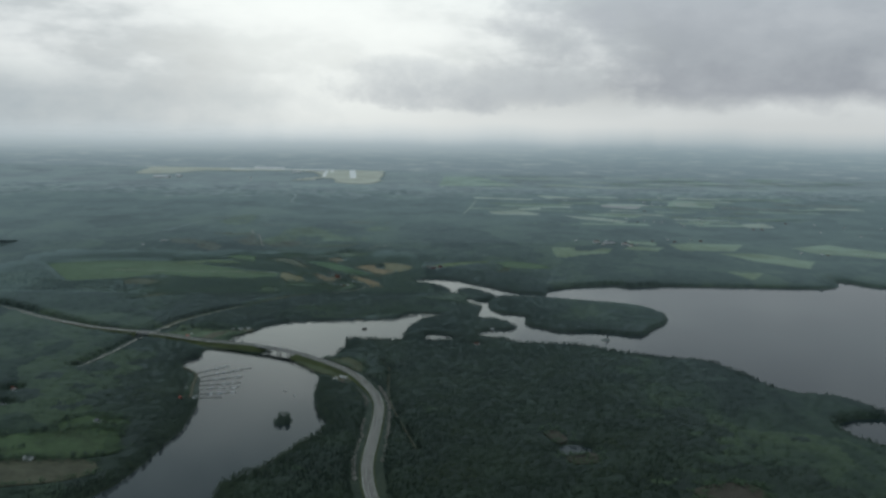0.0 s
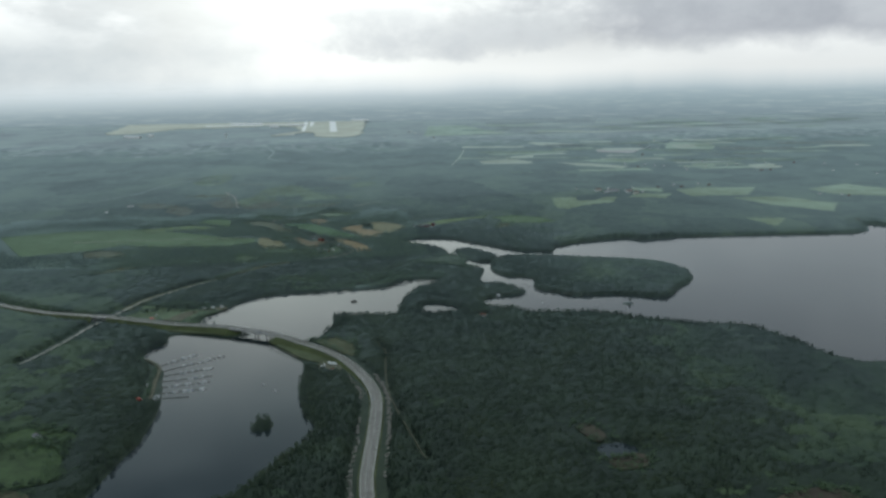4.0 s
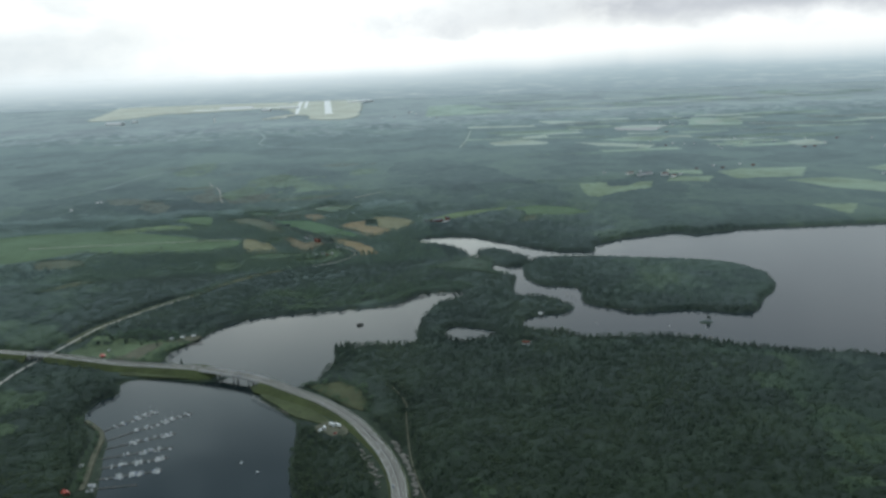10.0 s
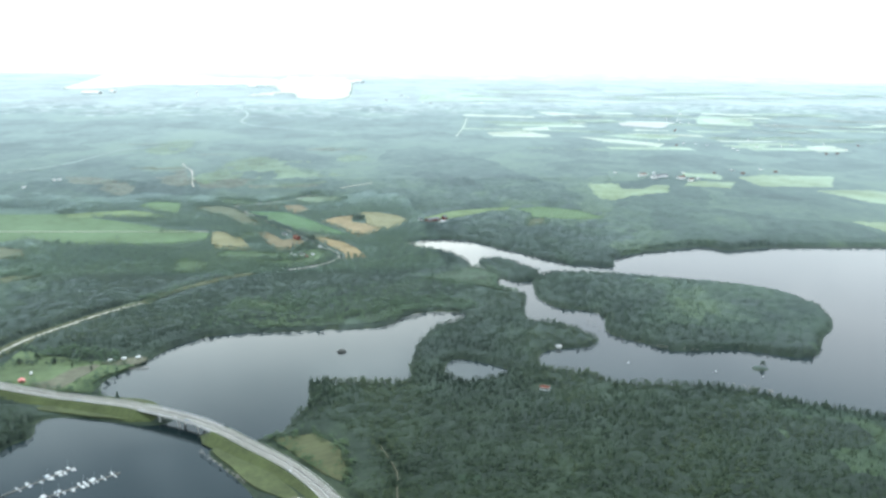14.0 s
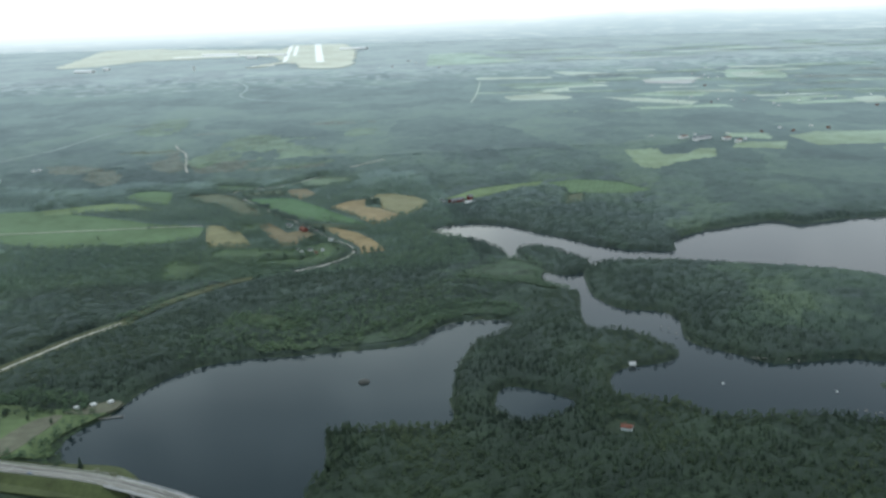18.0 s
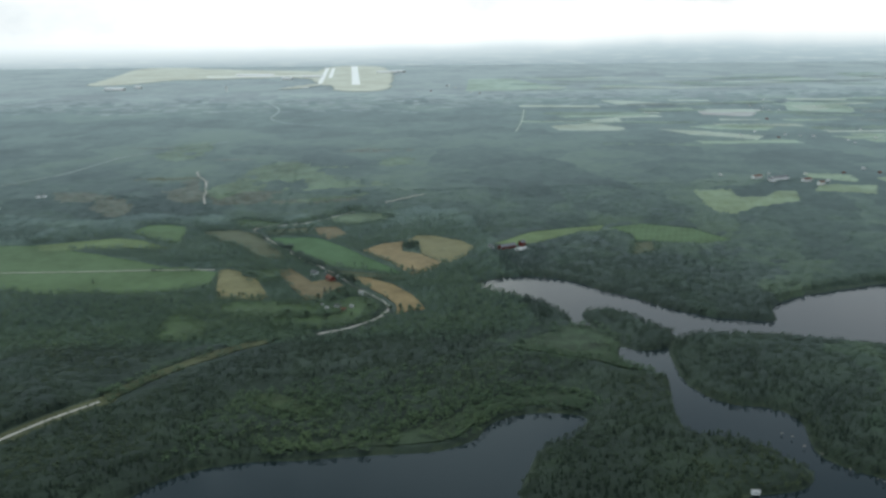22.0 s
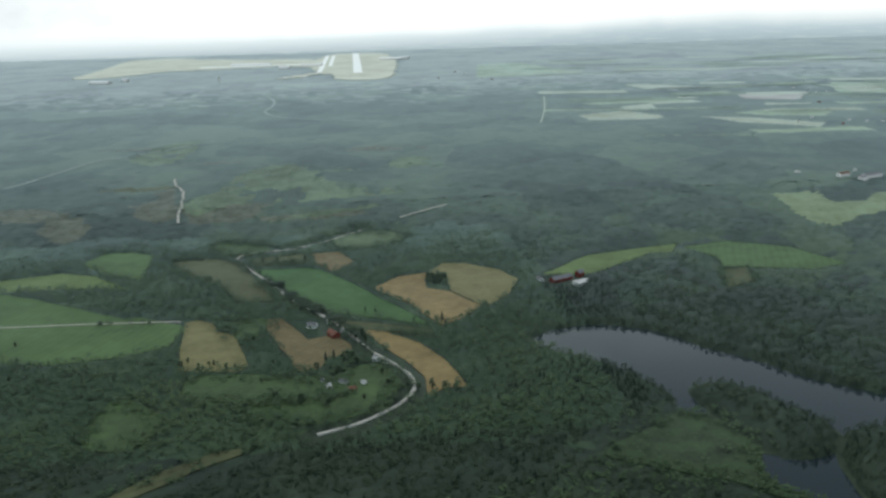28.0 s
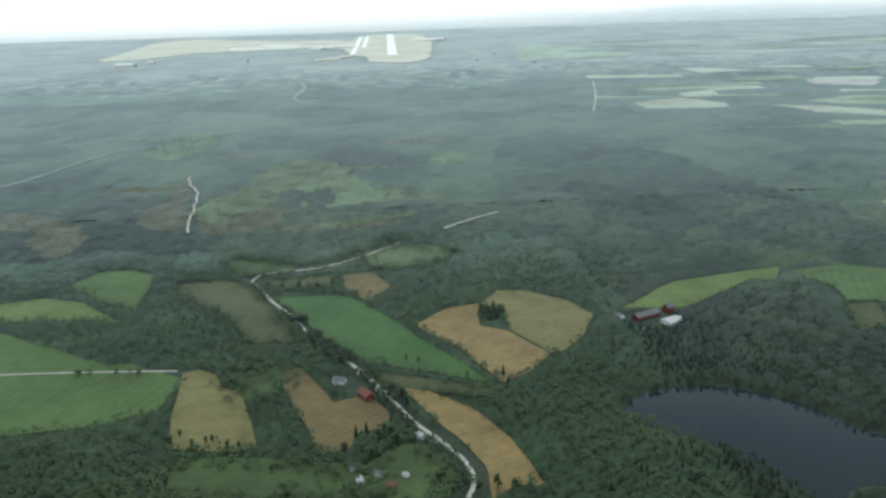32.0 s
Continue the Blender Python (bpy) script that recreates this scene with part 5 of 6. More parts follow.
def bridge(name, a, b, label, piers):
    line, hs = highway[a:b + 1], HZ[a:b + 1]
    ob = thing(name, label, "bridge")
    part("deck", deck_body(line, hs, 4.95, -0.03, -1.7), M["concrete"], ob)
    post = data_of(box(-0.06, 0.06, -0.06, 0.06, 0, 1.1), "rail_post", M["steel"])
    for side in (-4.75, 4.75):
        part("railing", rail_beam(line, hs, side, 0.95, 1.15), M["steel"], ob)
        part("railing", rail_beam(line, hs, side, 0.45, 0.6), M["steel"], ob)
        for x, y, z, turn in along(line, hs, 4.0, side):
            shared("rail_post", post, ob, pose(x, y, z - 0.05, 0, 0, turn))
    for x, y, z, turn in along(line, hs, np.linalg.norm(line[-1] - line[0]) / (piers + 1))[1:piers + 1]:
        bm = bmesh.new()
        for s in (-2.5, 2.5):
            r = bmesh.ops.create_cone(bm, segments=12, radius1=0.75, radius2=0.6, depth=z + 2, cap_ends=True)
            bmesh.ops.translate(bm, verts=r["verts"], vec=(0, s, (z - 1.7) / 2 - 1.2))
        add_box(bm, -0.7, 0.7, -3.7, 3.7, z - 2.3, z - 1.5, 0.08)
        q = part("pier", bm, M["concrete"], ob)
        q.matrix_basis = pose(x, y, 0, 0, 0, turn)
    for end in (0, -1):
        x, y, z, turn = along(line, hs, 1e9)[0] if end == 0 else (line[-1][0], line[-1][1], hs[-1], math.degrees(math.atan2(*(line[-1] - line[-2])[::-1])))
        bm = add_box(bmesh.new(), -1.2, 1.2, -5.1, 5.1, -0.8, z - 1.2, 0.1)
        q = part("abutment", bm, M["concrete"], ob)
        q.matrix_basis = pose(x, y, 0, 0, 0, turn)
    return ob


bridge("road_bridge", span[0], span[-1], "low grey concrete road bridge across the strait", 3)
bridge("overpass", cut[0], cut[-1], "short concrete overpass above the gravel side road", 1)

# safety fences along the highway's outer curve and its middle
lo, hi = cut[-1] + 2, span[0] - 1
for a, b, off, label in ((lo, hi, -4.7, "grey steel guard rail above the lake"), (lo, hi, 4.7, "grey steel guard rail on the bank"),
                         (span[-1] + 1, len(highway) - 1, 4.7, "grey steel guard rail along the curve"),
                         (span[-1] + 1, len(highway) - 1, -4.7, "grey steel guard rail by the lay-by"), (lo, len(highway) - 1, -0.4, "dark wire rope barrier in mid road")):
    ob = thing("guard_rail", label, "guard rail")
    mid = off == -0.4
    part("rail", rail_beam(highway[a:b + 1], HZ[a:b + 1], off, 0.45, 0.62 if mid else 0.78, 0.10 if mid else 0.05), M["rubber"] if mid else M["steel"], ob)
    me = data_of(box(-0.05, 0.05, -0.05, 0.05, -0.3, 0.75), "rail_post", M["steel"])
    for x, y, z, turn in along(highway[a:b + 1], HZ[a:b + 1], 8.0, off):
        shared("rail_post", me, ob, pose(x, y, z, 0, 0, turn))


# ---- vehicles ----
K = 0.56        # size of built things against life: the plan is drawn to this scale


def place(ob, m):
    ob.matrix_basis = m @ Matrix.Diagonal((K, K, K, 1))
    return ob


def wheel_mesh():
    bm = bmesh.new()
    bmesh.ops.create_cone(bm, segments=14, radius1=0.34, radius2=0.34, depth=0.24, cap_ends=True)
    bmesh.ops.rotate(bm, verts=bm.verts, cent=(0, 0, 0), matrix=Matrix.Rotation(radians(90), 3, "X"))
    return data_of(bm, "wheel", M["rubber"])


WHEEL = wheel_mesh()


def profile(pts, y0, y1, bevel=0.0):
    """A shape drawn from the side and given width."""
    bm = bmesh.new()
    a = [bm.verts.new((x, y0, z)) for x, z in pts]
    b = [bm.verts.new((x, y1, z)) for x, z in pts]
    bm.faces.new(a)
    bm.faces.new(list(reversed(b)))
    for i in range(len(pts)):
        j = (i + 1) % len(pts)
        bm.faces.new((a[i], b[i], b[j], a[j]))
    if bevel:
        bmesh.ops.recalc_face_normals(bm, faces=bm.faces)
        bmesh.ops.bevel(bm, geom=list(bm.edges), offset=bevel, segments=2, affect="EDGES")
    return bm


def car(paint, label):
    ob = thing("car", label, "car", "cars on the road")
    part("body", profile([(-2.1, 0.3), (2.1, 0.3), (2.15, 0.7), (1.2, 0.9), (-1.9, 0.95), (-2.15, 0.8)], -0.86, 0.86, 0.06), paint, ob)
    part("cabin", profile([(-1.8, 0.92), (1.15, 0.88), (0.35, 1.45), (-1.3, 1.45)], -0.74, 0.74, 0.05), M["glass"], ob, "dark glazed cabin")
    part("roof_panel", box(-1.25, 0.3, -0.7, 0.7, 1.44, 1.5, 0.02), paint, ob)
    for x in (-1.35, 1.35):
        for y in (-0.8, 0.8):
            shared("wheel", WHEEL, ob, pose(x, y, 0.34))
    return ob


def motorhome(label):
    ob = thing("motorhome", label, "motorhome", "vehicles in the lay-by")
    part("body", profile([(-3.4, 0.5), (2.0, 0.5), (2.0, 2.2), (2.9, 2.25), (2.6, 3.0), (-3.4, 3.0)], -1.12, 1.12, 0.08), M["white"], ob)
    part("cab", profile([(1.9, 0.45), (3.5, 0.45), (3.5, 1.2), (2.7, 2.2), (1.9, 2.2)], -1.0, 1.0, 0.06), M["white"], ob)
    part("windscreen", profile([(2.72, 2.12), (3.4, 1.28), (3.46, 1.3), (2.78, 2.15)], -0.9, 0.9), M["glass"], ob)
    for x in (-2.4, -0.6):
        part("side_window", box(x, x + 1.1, -1.15, 1.15, 1.6, 2.2, 0.02), M["glass"], ob)
    for x in (-2.0, 2.6):
        for y in (-0.98, 0.98):
            shared("wheel", WHEEL, ob, pose(x, y, 0.34))
    return ob


def lorry(label):
    ob = thing("lorry", label, "lorry", "vehicles in the lay-by")
    part("cargo_box", box(-6.0, 3.0, -1.25, 1.25, 1.1, 3.9, 0.06), M["white"], ob, "white cargo box")
    part("cab", profile([(3.3, 0.6), (5.6, 0.6), (5.6, 1.8), (5.2, 3.1), (3.3, 3.2)], -1.22, 1.22, 0.08), M["white"], ob)
    part("windscreen", profile([(5.3, 2.95), (5.62, 1.85), (5.68, 1.86), (5.36, 2.97)], -1.05, 1.05), M["glass"], ob)
    part("chassis", box(-5.8, 5.3, -0.5, 0.5, 0.55, 1.1, 0.03), M["rubber"], ob)
    for x in (-5.0, -3.9, 4.4):
        for y in (-1.05, 1.05):
            q = shared("wheel", WHEEL, ob, pose(x, y, 0.5))
            q.scale = (1.45, 1.3, 1.45)
    return ob


PARK_Z = LAND + 0.752
place(lorry("white lorry parked in the gravel lay-by"), pose(-7, 992, PARK_Z, 0, 0, 118))
copy_thing(bpy.data.objects["lorry"], pose(-3, 990, PARK_Z, 0, 0, 118))
place(motorhome("white motorhome parked in the gravel lay-by"), pose(-12, 988, PARK_Z, 0, 0, 100))
copy_thing(bpy.data.objects["motorhome"], pose(-14.5, 984, PARK_Z, 0, 0, 60))
for x, y, turn in ((-150, 1226, 20), (-141, 1229, 25), (-131, 1231, 25)):
    tagged(copy_thing(bpy.data.objects["motorhome"], pose(x, y, PARK_Z, 0, 0, turn)), "white caravan parked on the gravel by the lake", "caravan", "caravans by the lake")
place(car(M["redpaint"], "red car parked behind the lorries"), pose(-5, 978, PARK_Z, 0, 0, 20))
WHITE_CAR = car(M["white"], "white car driving on the highway")
DARK_CAR = car(M["bluepaint"], "dark blue car driving on the highway")
spots = along(highway, HZ, 3.0, 3.4)
near_spots = lambda x, y: min(spots, key=lambda s: (s[0] - x) ** 2 + (s[1] - y) ** 2)
for k, (ob, x, y) in enumerate(((WHITE_CAR, 22, 942), (DARK_CAR, -150, 1148), (WHITE_CAR, -11, 1025), (DARK_CAR, 30, 890), (DARK_CAR, -75, 1100), (WHITE_CAR, -330, 1235))):
    s = near_spots(x, y)
    m = pose(s[0], s[1], s[2] + 0.02, 0, 0, s[3])
    if k < 2:
        place(ob, m)
    else:
        copy_thing(ob, m)


# ---- marina ----
def boat(length, paint, label, cabin=True, mast=False):
    ob = thing("motorboat" if not mast else "sailing_boat", label, "boat", "boats in the marina")
    L, B = length / 2, length * 0.17
    bm = bmesh.new()
    rows = []
    for x, wd, keel in ((-1.0, 0.86, -0.22), (-0.4, 1.0, -0.3), (0.3, 0.9, -0.28), (0.72, 0.55, -0.16), (1.0, 0.05, 0.1)):
        rows.append([bm.verts.new((x * L, s * B * wd, z)) for s, z in ((-1, 0.62 + 0.2 * max(0, x)), (-0.75, 0.0), (0, keel), (0.75, 0.0), (1, 0.62 + 0.2 * max(0, x)))])
    for a, b in zip(rows, rows[1:]):
        for k in range(4):
            bm.faces.new((a[k], a[k + 1], b[k + 1], b[k]))
        bm.faces.new((a[4], a[0], b[0], b[4]))
    bm.faces.new(rows[0])
    part("hull", bm, paint, ob)
    if cabin:
        part("cabin", profile([(-0.35 * L, 0.6), (0.5 * L, 0.68), (0.28 * L, 1.15), (-0.35 * L, 1.35)], -B * 0.72, B * 0.72, 0.05), M["white"], ob)
        part("windscreen", profile([(0.29 * L, 1.13), (0.44 * L, 0.86), (0.46 * L, 0.88), (0.31 * L, 1.16)], -B * 0.66, B * 0.66), M["glass"], ob)
    part("cockpit", box(-0.85 * L, -0.36 * L, -B * 0.6, B * 0.6, 0.6, 0.7, 0.02), M["white"], ob)
    if mast:
        bm = bmesh.new()
        bmesh.ops.create_cone(bm, segments=8, radius1=0.08, radius2=0.05, depth=8.5, cap_ends=True)
        bmesh.ops.translate(bm, verts=bm.verts, vec=(0.1 * L, 0, 5.0))
        part("mast", bm, M["steel"], ob)
        part("boom", box(-0.7 * L, 0.1 * L, -0.08, 0.08, 1.7, 1.9, 0.03), M["white"], ob)
    else:
        part("outboard_motor", box(-1.12 * L, -0.98 * L, -0.16, 0.16, 0.0, 0.9, 0.04), M["rubber"], ob)
    return ob


JETTIES = [((-169, 1017), (-135, 1051)), ((-158, 1004), (-108, 1042)), ((-156, 989), (-114, 1006)), ((-155, 973), (-113, 982)), ((-155, 957), (-113, 966)),
           ((-154, 941), (-114, 947)), ((-149, 928), (-126, 929))]
BOATS = [boat(4.0, M["white"], "small white motorboat moored at the jetty"), boat(5.2, M["white"], "white cabin cruiser moored at the jetty"),
         boat(3.5, M["bluepaint"], "small blue open boat moored at the jetty", False), boat(5.6, M["white"], "white sailing boat with a bare mast", True, True)]
used = set()
rng = random.Random(4)
PILE = None
for k, (a, b) in enumerate(JETTIES):
    A, B = Vector((*a, 0)), Vector((*b, 0))
    d = (B - A).normalized()
    side = Vector((d.y, -d.x, 0))
    turn = math.degrees(math.atan2(d.y, d.x))
    n = (B - A).length
    ob = thing("jetty", "long grey wooden jetty with moored boats" if k < 6 else "short grey wooden jetty without boats", "jetty", "marina jetties", m=pose(A.x, A.y, 0, 0, 0, turn))
    part("deck", box(-3, n, -0.27, 0.27, 0.3, 0.4, 0.02), M["wood"], ob)
    for s in (-0.17, 0.17):
        part("float_beam", box(-2, n, s - 0.1, s + 0.1, -0.2, 0.31), M["wood"], ob)
    if PILE is None:
        bm = bmesh.new()
        bmesh.ops.create_cone(bm, segments=8, radius1=0.09, radius2=0.08, depth=3.4, cap_ends=True)
        PILE = data_of(bm, "pile", M["bark"])
    for s in np.arange(2, n, 6.5):
        for e in (-0.6, 0.6):
            shared("pile", PILE, ob, pose(s, e, -0.5))
    if k == 6:
        continue
    s = n * (0.18 if k > 2 else 0.3)
    while s < n - 0.5:
        for e in (-1, 1):
            if rng.random() < (0.68 + 0.3 * (s / n) ** 2 if k not in (1, 3) else 0.56):
                i = rng.choice((0, 0, 0, 1, 1, 1, 2, 3) if s > 0.3 * n else (0, 0, 0, 2))
                size = (4.0, 5.2, 3.5, 5.6)[i] * K
                at = A + d * s + side * e * (0.75 + size / 2)
                m = pose(at.x, at.y, 0.02, 0, 0, turn - 90 * e + rng.uniform(-7, 7) + rng.choice((0, 0, 180)))
                if i in used:
                    copy_thing(BOATS[i], m)
                else:
                    place(BOATS[i], m)
                    used.add(i)
        s += rng.uniform(0.95, 1.4) if rng.random() < 0.82 else 4.5
for x, y, turn in ((-65, 948, 30), (-54, 932, 140), (240, 1190, 70), (330, 1150, 20), (300, 1165, 100)):
    tagged(copy_thing(BOATS[0], pose(x, y, 0.02, 0, 0, turn)), "small white motorboat lying out on the lake", "boat", "boats on the lake")
swim = thing("swimming_jetty", "pale wooden bathing jetty by the car park", "jetty", m=pose(-127, 1213, 0, 0, 0, 5))
part("deck", box(-8, 6, -0.6, 0.6, 0.5, 0.62, 0.02), M["wood"], swim)
for s in (-1, 2, 5):
    for e in (-0.5, 0.5):
        shared("pile", PILE, swim, pose(s, e, 0.0))


# ---- houses and barns ----
def house(name, w_, l_, h_, rise, wall, roof, label, category="house", group="", chimney=True, windows=2, z0=0.0, annex=False):
    ob = thing(name, label, category, group)
    part("wall", profile([(-w_ / 2, z0 - 0.4), (w_ / 2, z0 - 0.4), (w_ / 2, h_), (0, h_ + rise), (-w_ / 2, h_)], -l_ / 2, l_ / 2), wall, ob)
    over, th = 0.45, 0.22
    k = rise / (w_ / 2)
    for s in (-1, 1):
        pts = [(0, h_ + rise + 0.02), (s * (w_ / 2 + over), h_ - over * k + 0.02), (s * (w_ / 2 + over), h_ - over * k + th), (0, h_ + rise + th)]
        part("roof", profile(pts, -l_ / 2 - over, l_ / 2 + over), roof, ob)
    if chimney:
        q = part("chimney", box(-0.4, 0.4, -0.4, 0.4, h_ + rise * 0.6, h_ + rise + 0.9, 0.04), M["tile"], ob)
        q.location = (w_ * 0.12, l_ * 0.2, 0)
    for i in range(windows):
        y = (i + 0.5) / windows * l_ - l_ / 2
        for s in (-1, 1):
            q = part("window", box(s * w_ / 2 - 0.06, s * w_ / 2 + 0.06, y - 0.65, y + 0.65, h_ * 0.42, h_ * 0.42 + 1.25, 0.02), M["white"], ob)
            part("pane", box(s * w_ / 2 - 0.09, s * w_ / 2 + 0.09, y - 0.5, y + 0.5, h_ * 0.42 + 0.14, h_ * 0.42 + 1.1), M["glass"], q)
    part("door", box(-0.5, 0.5, -l_ / 2 - 0.06, -l_ / 2 + 0.06, 0.0, 2.05, 0.02), M["wood"], ob)
    if annex:
        part("porch", box(w_ / 2 - 0.1, w_ / 2 + 2.0, -1.6, 1.6, 0.0, 2.6, 0.05), wall, ob)
    return ob


def put(ob, x, y, turn, z=LAND + 0.1):
    return place(ob, pose(x, y, z, 0, 0, turn))


YARD_Z = LAND + 0.40
put(house("cottage", 8, 11, 3.2, 2.2, M["white"], M["tile"], "cottage with an orange tiled roof in a forest glade", annex=True), 162, 1139, 60)
put(house("shed", 4, 6, 2.4, 1.0, M["white"], M["tin"], "small pale shed beside the cottage", "shed", chimney=False, windows=1), 148, 1133, 20)
put(house("boathouse", 4, 7, 2.4, 1.3, M["white"], M["tin"], "white boathouse at the water's edge", "boathouse", chimney=False, windows=1), 195, 1227, 80)
put(house("barn", 9, 18, 4.2, 3.2, M["red"], M["tile"], "red wooden barn with a rusty red roof", "barn", chimney=False, windows=3), -19, 1645, 28, YARD_Z)
put(house("barn_annex", 4.5, 17, 3.0, 1.0, M["white"], M["tin"], "long shed with a pale metal roof beside the barn", "shed", chimney=False, windows=3), -11, 1650, 28)
put(house("farmhouse", 8, 12, 4.2, 2.6, M["white"], M["slate"], "white farmhouse with a dark roof", annex=True), -34, 1666, 70)
put(house("shed", 4, 6, 2.6, 1.3, M["white"], M["tin"], "white shed with a pale roof by the lane", "shed", chimney=False, windows=1), -23, 1674, 20)
for x, y, turn, wall, roof, w_, l_, label in ((-12, 1562, 65, "white", "slate", 8, 13, "white farmhouse with a grey roof in the meadow"), (-20, 1556, 10, "concrete", "tin", 7, 14, "grey farm shed with a pale roof"),
                                              (-7, 1551, 100, "red", "tile", 8, 12, "red barn with a tiled roof"), (0, 1559, 70, "white", "tin", 4, 7, "small white shed with a tin roof"), (-24, 1567, 30, "white", "slate", 5, 6, "small white outbuilding with grey roof")):
    put(house("farm_building", w_, l_, 3.4, 2.0, M[wall], M[roof], label, "farm building", "buildings of the meadow farm", chimney=wall == "white" and l_ > 10), x, y, turn, YARD_Z).scale = (0.42, 0.42, 0.42)
put(house("cottage", 7, 9, 3.0, 2.0, M["white"], M["tin"], "small cottage with a pale roof by the lane"), 8, 1596, 40)
put(house("garage", 4, 6, 2.5, 1.2, M["white"], M["slate"], "small grey-roofed garage by the lane", "garage", chimney=False, windows=1), 14, 1590, 40)
put(house("long_barn", 11, 34, 4.6, 3.4, M["red"], M["slate"], "long red barn with a dark grey roof", "barn", chimney=False, windows=5), 158, 1745, -62, LAND)
put(house("hay_barn", 9, 10, 7.0, 3.5, M["red"], M["slate"], "tall red hay barn at the end of the long barn", "barn", chimney=False, windows=1), 175, 1753, -62, LAND)
put(house("machine_hall", 16, 22, 4.0, 1.4, M["white"], M["tin"], "machine hall with a broad pale roof", "barn", chimney=False, windows=3), 172, 1733, -62, LAND)
put(house("farmhouse", 8, 11, 4.0, 2.4, M["white"], M["slate"], "white farmhouse behind the trees"), 141, 1746, 20, LAND)
put(house("shed", 5, 8, 2.8, 1.4, M["concrete"], M["tin"], "grey shed below the red barn", "shed", chimney=False), 149, 1722, 70, LAND)
put(house("shed", 4, 6, 2.6, 1.2, M["white"], M["tin"], "small pale shed below the machine hall", "shed", chimney=False), 180, 1718, 10, LAND)
put(house("kiosk", 7, 10, 2.8, 1.4, M["red"], M["redpaint"], "low building with a bright red roof at the rest area", "kiosk", chimney=False), -203, 1189, 20, LAND + 0.3)
put(house("shed", 3, 5, 2.6, 1.0, M["white"], M["tin"], "small white hut at the rest area", "shed", chimney=False, windows=1), -201, 1204, 10, LAND + 0.3)
put(house("boathouse", 7, 9, 3.0, 2.0, M["red"], M["redpaint"], "red-roofed house by the marina", annex=False), -166, 921, 30)
for y in (931, 924):
    put(house("boat_shed", 4, 7, 2.6, 0.9, M["white"], M["tin"], "white boat shed on the marina shore", "boat shed", "boat sheds at the marina", False, 1), -153, y, 85, 0.5)
put(house("shed", 3, 4, 2.4, 0.8, M["white"], M["tin"], "small white hut on the quay", "shed", chimney=False, windows=1), -166, 960, 0)
for x, y, turn, roof, label in ((-338, 958, 30, "tile", "house with a red tiled roof among trees"), (-331, 903, 80, "slate", "grey-roofed house among trees"), (-318, 930, 10, "tin", "pale-roofed house among trees")):
    put(house("house", 8, 12, 3.6, 2.4, M["white"], M[roof], label, "house", "houses west of the lake"), x, y, turn)
put(house("barn", 8, 14, 3.4, 2.0, M["white"], M["tin"], "white barn on the edge of a field", "barn", chimney=False), -258, 758, 70, LAND + 0.4)
put(house("house", 8, 12, 3.6, 2.2, M["white"], M["slate"], "white house at the forest edge"), -227, 850, 40, LAND + 0.4)

# the school and its hamlet
for x, y, w_, l_, turn, wall, roof, label in ((618, 2112, 16, 46, -70, "white", "slate", "long pale school building by the green fields"), (648, 2090, 12, 24, -70, "white", "tile", "school wing with a red tiled roof"),
                                              (590, 2126, 12, 26, -70, "white", "tile", "white school hall with a red roof"), (655, 2062, 10, 18, -60, "white", "tile", "red-roofed sports hall beside the field"), (600, 2098, 10, 18, 10, "white", "slate", "grey-roofed school annex beside the hall")):
    put(house("school_building", w_, l_, 6.0, 2.6, M[wall], M[roof], label, "school", "school buildings", False, 6), *raised(np.array((x, y)), 9.0), turn, LAND + 8.4)
FAR_HOUSE = house("far_house", 12, 16, 5.5, 3.5, M["white"], M["tin"], "white house in a far hamlet", "house", "far hamlet houses", False, 2)
FAR_RED = house("far_house", 12, 18, 5.5, 3.5, M["red"], M["tile"], "red-roofed house in a far hamlet", "house", "far hamlet houses", False, 2)
put(FAR_HOUSE, 865, 1623, 20, LAND)
put(FAR_RED, 890, 1632, 60, LAND)
rng = random.Random(12)
for cx_, cy_, rx_, ry_, n in ((590, 2150, 30, 20, 2), (700, 2120, 50, 30, 4), (760, 2160, 40, 30, 3), (1065, 1930, 60, 40, 4), (1180, 2510, 90, 70, 5), (960, 3090, 90, 80, 7), (1230, 3180, 110, 110, 5),
                              (880, 2660, 80, 60, 6), (430, 4050, 120, 150, 8), (1000, 2450, 120, 100, 6), (-420, 2080, 40, 30, 3), (1380, 2350, 120, 100, 6)):
    for _ in range(n):
        x, y = rng.gauss(cx_, rx_), rng.gauss(cy_, ry_)
        z = 0.0 if y < 1900 else crowns(y) - 0.7
        x, y = raised(np.array((x, y)), z)
        copy_thing(FAR_RED if rng.random() < 0.18 else FAR_HOUSE, pose(x, y, LAND + z, 0, 0, rng.uniform(0, 180)) @ Matrix.Scale(0.55, 4))


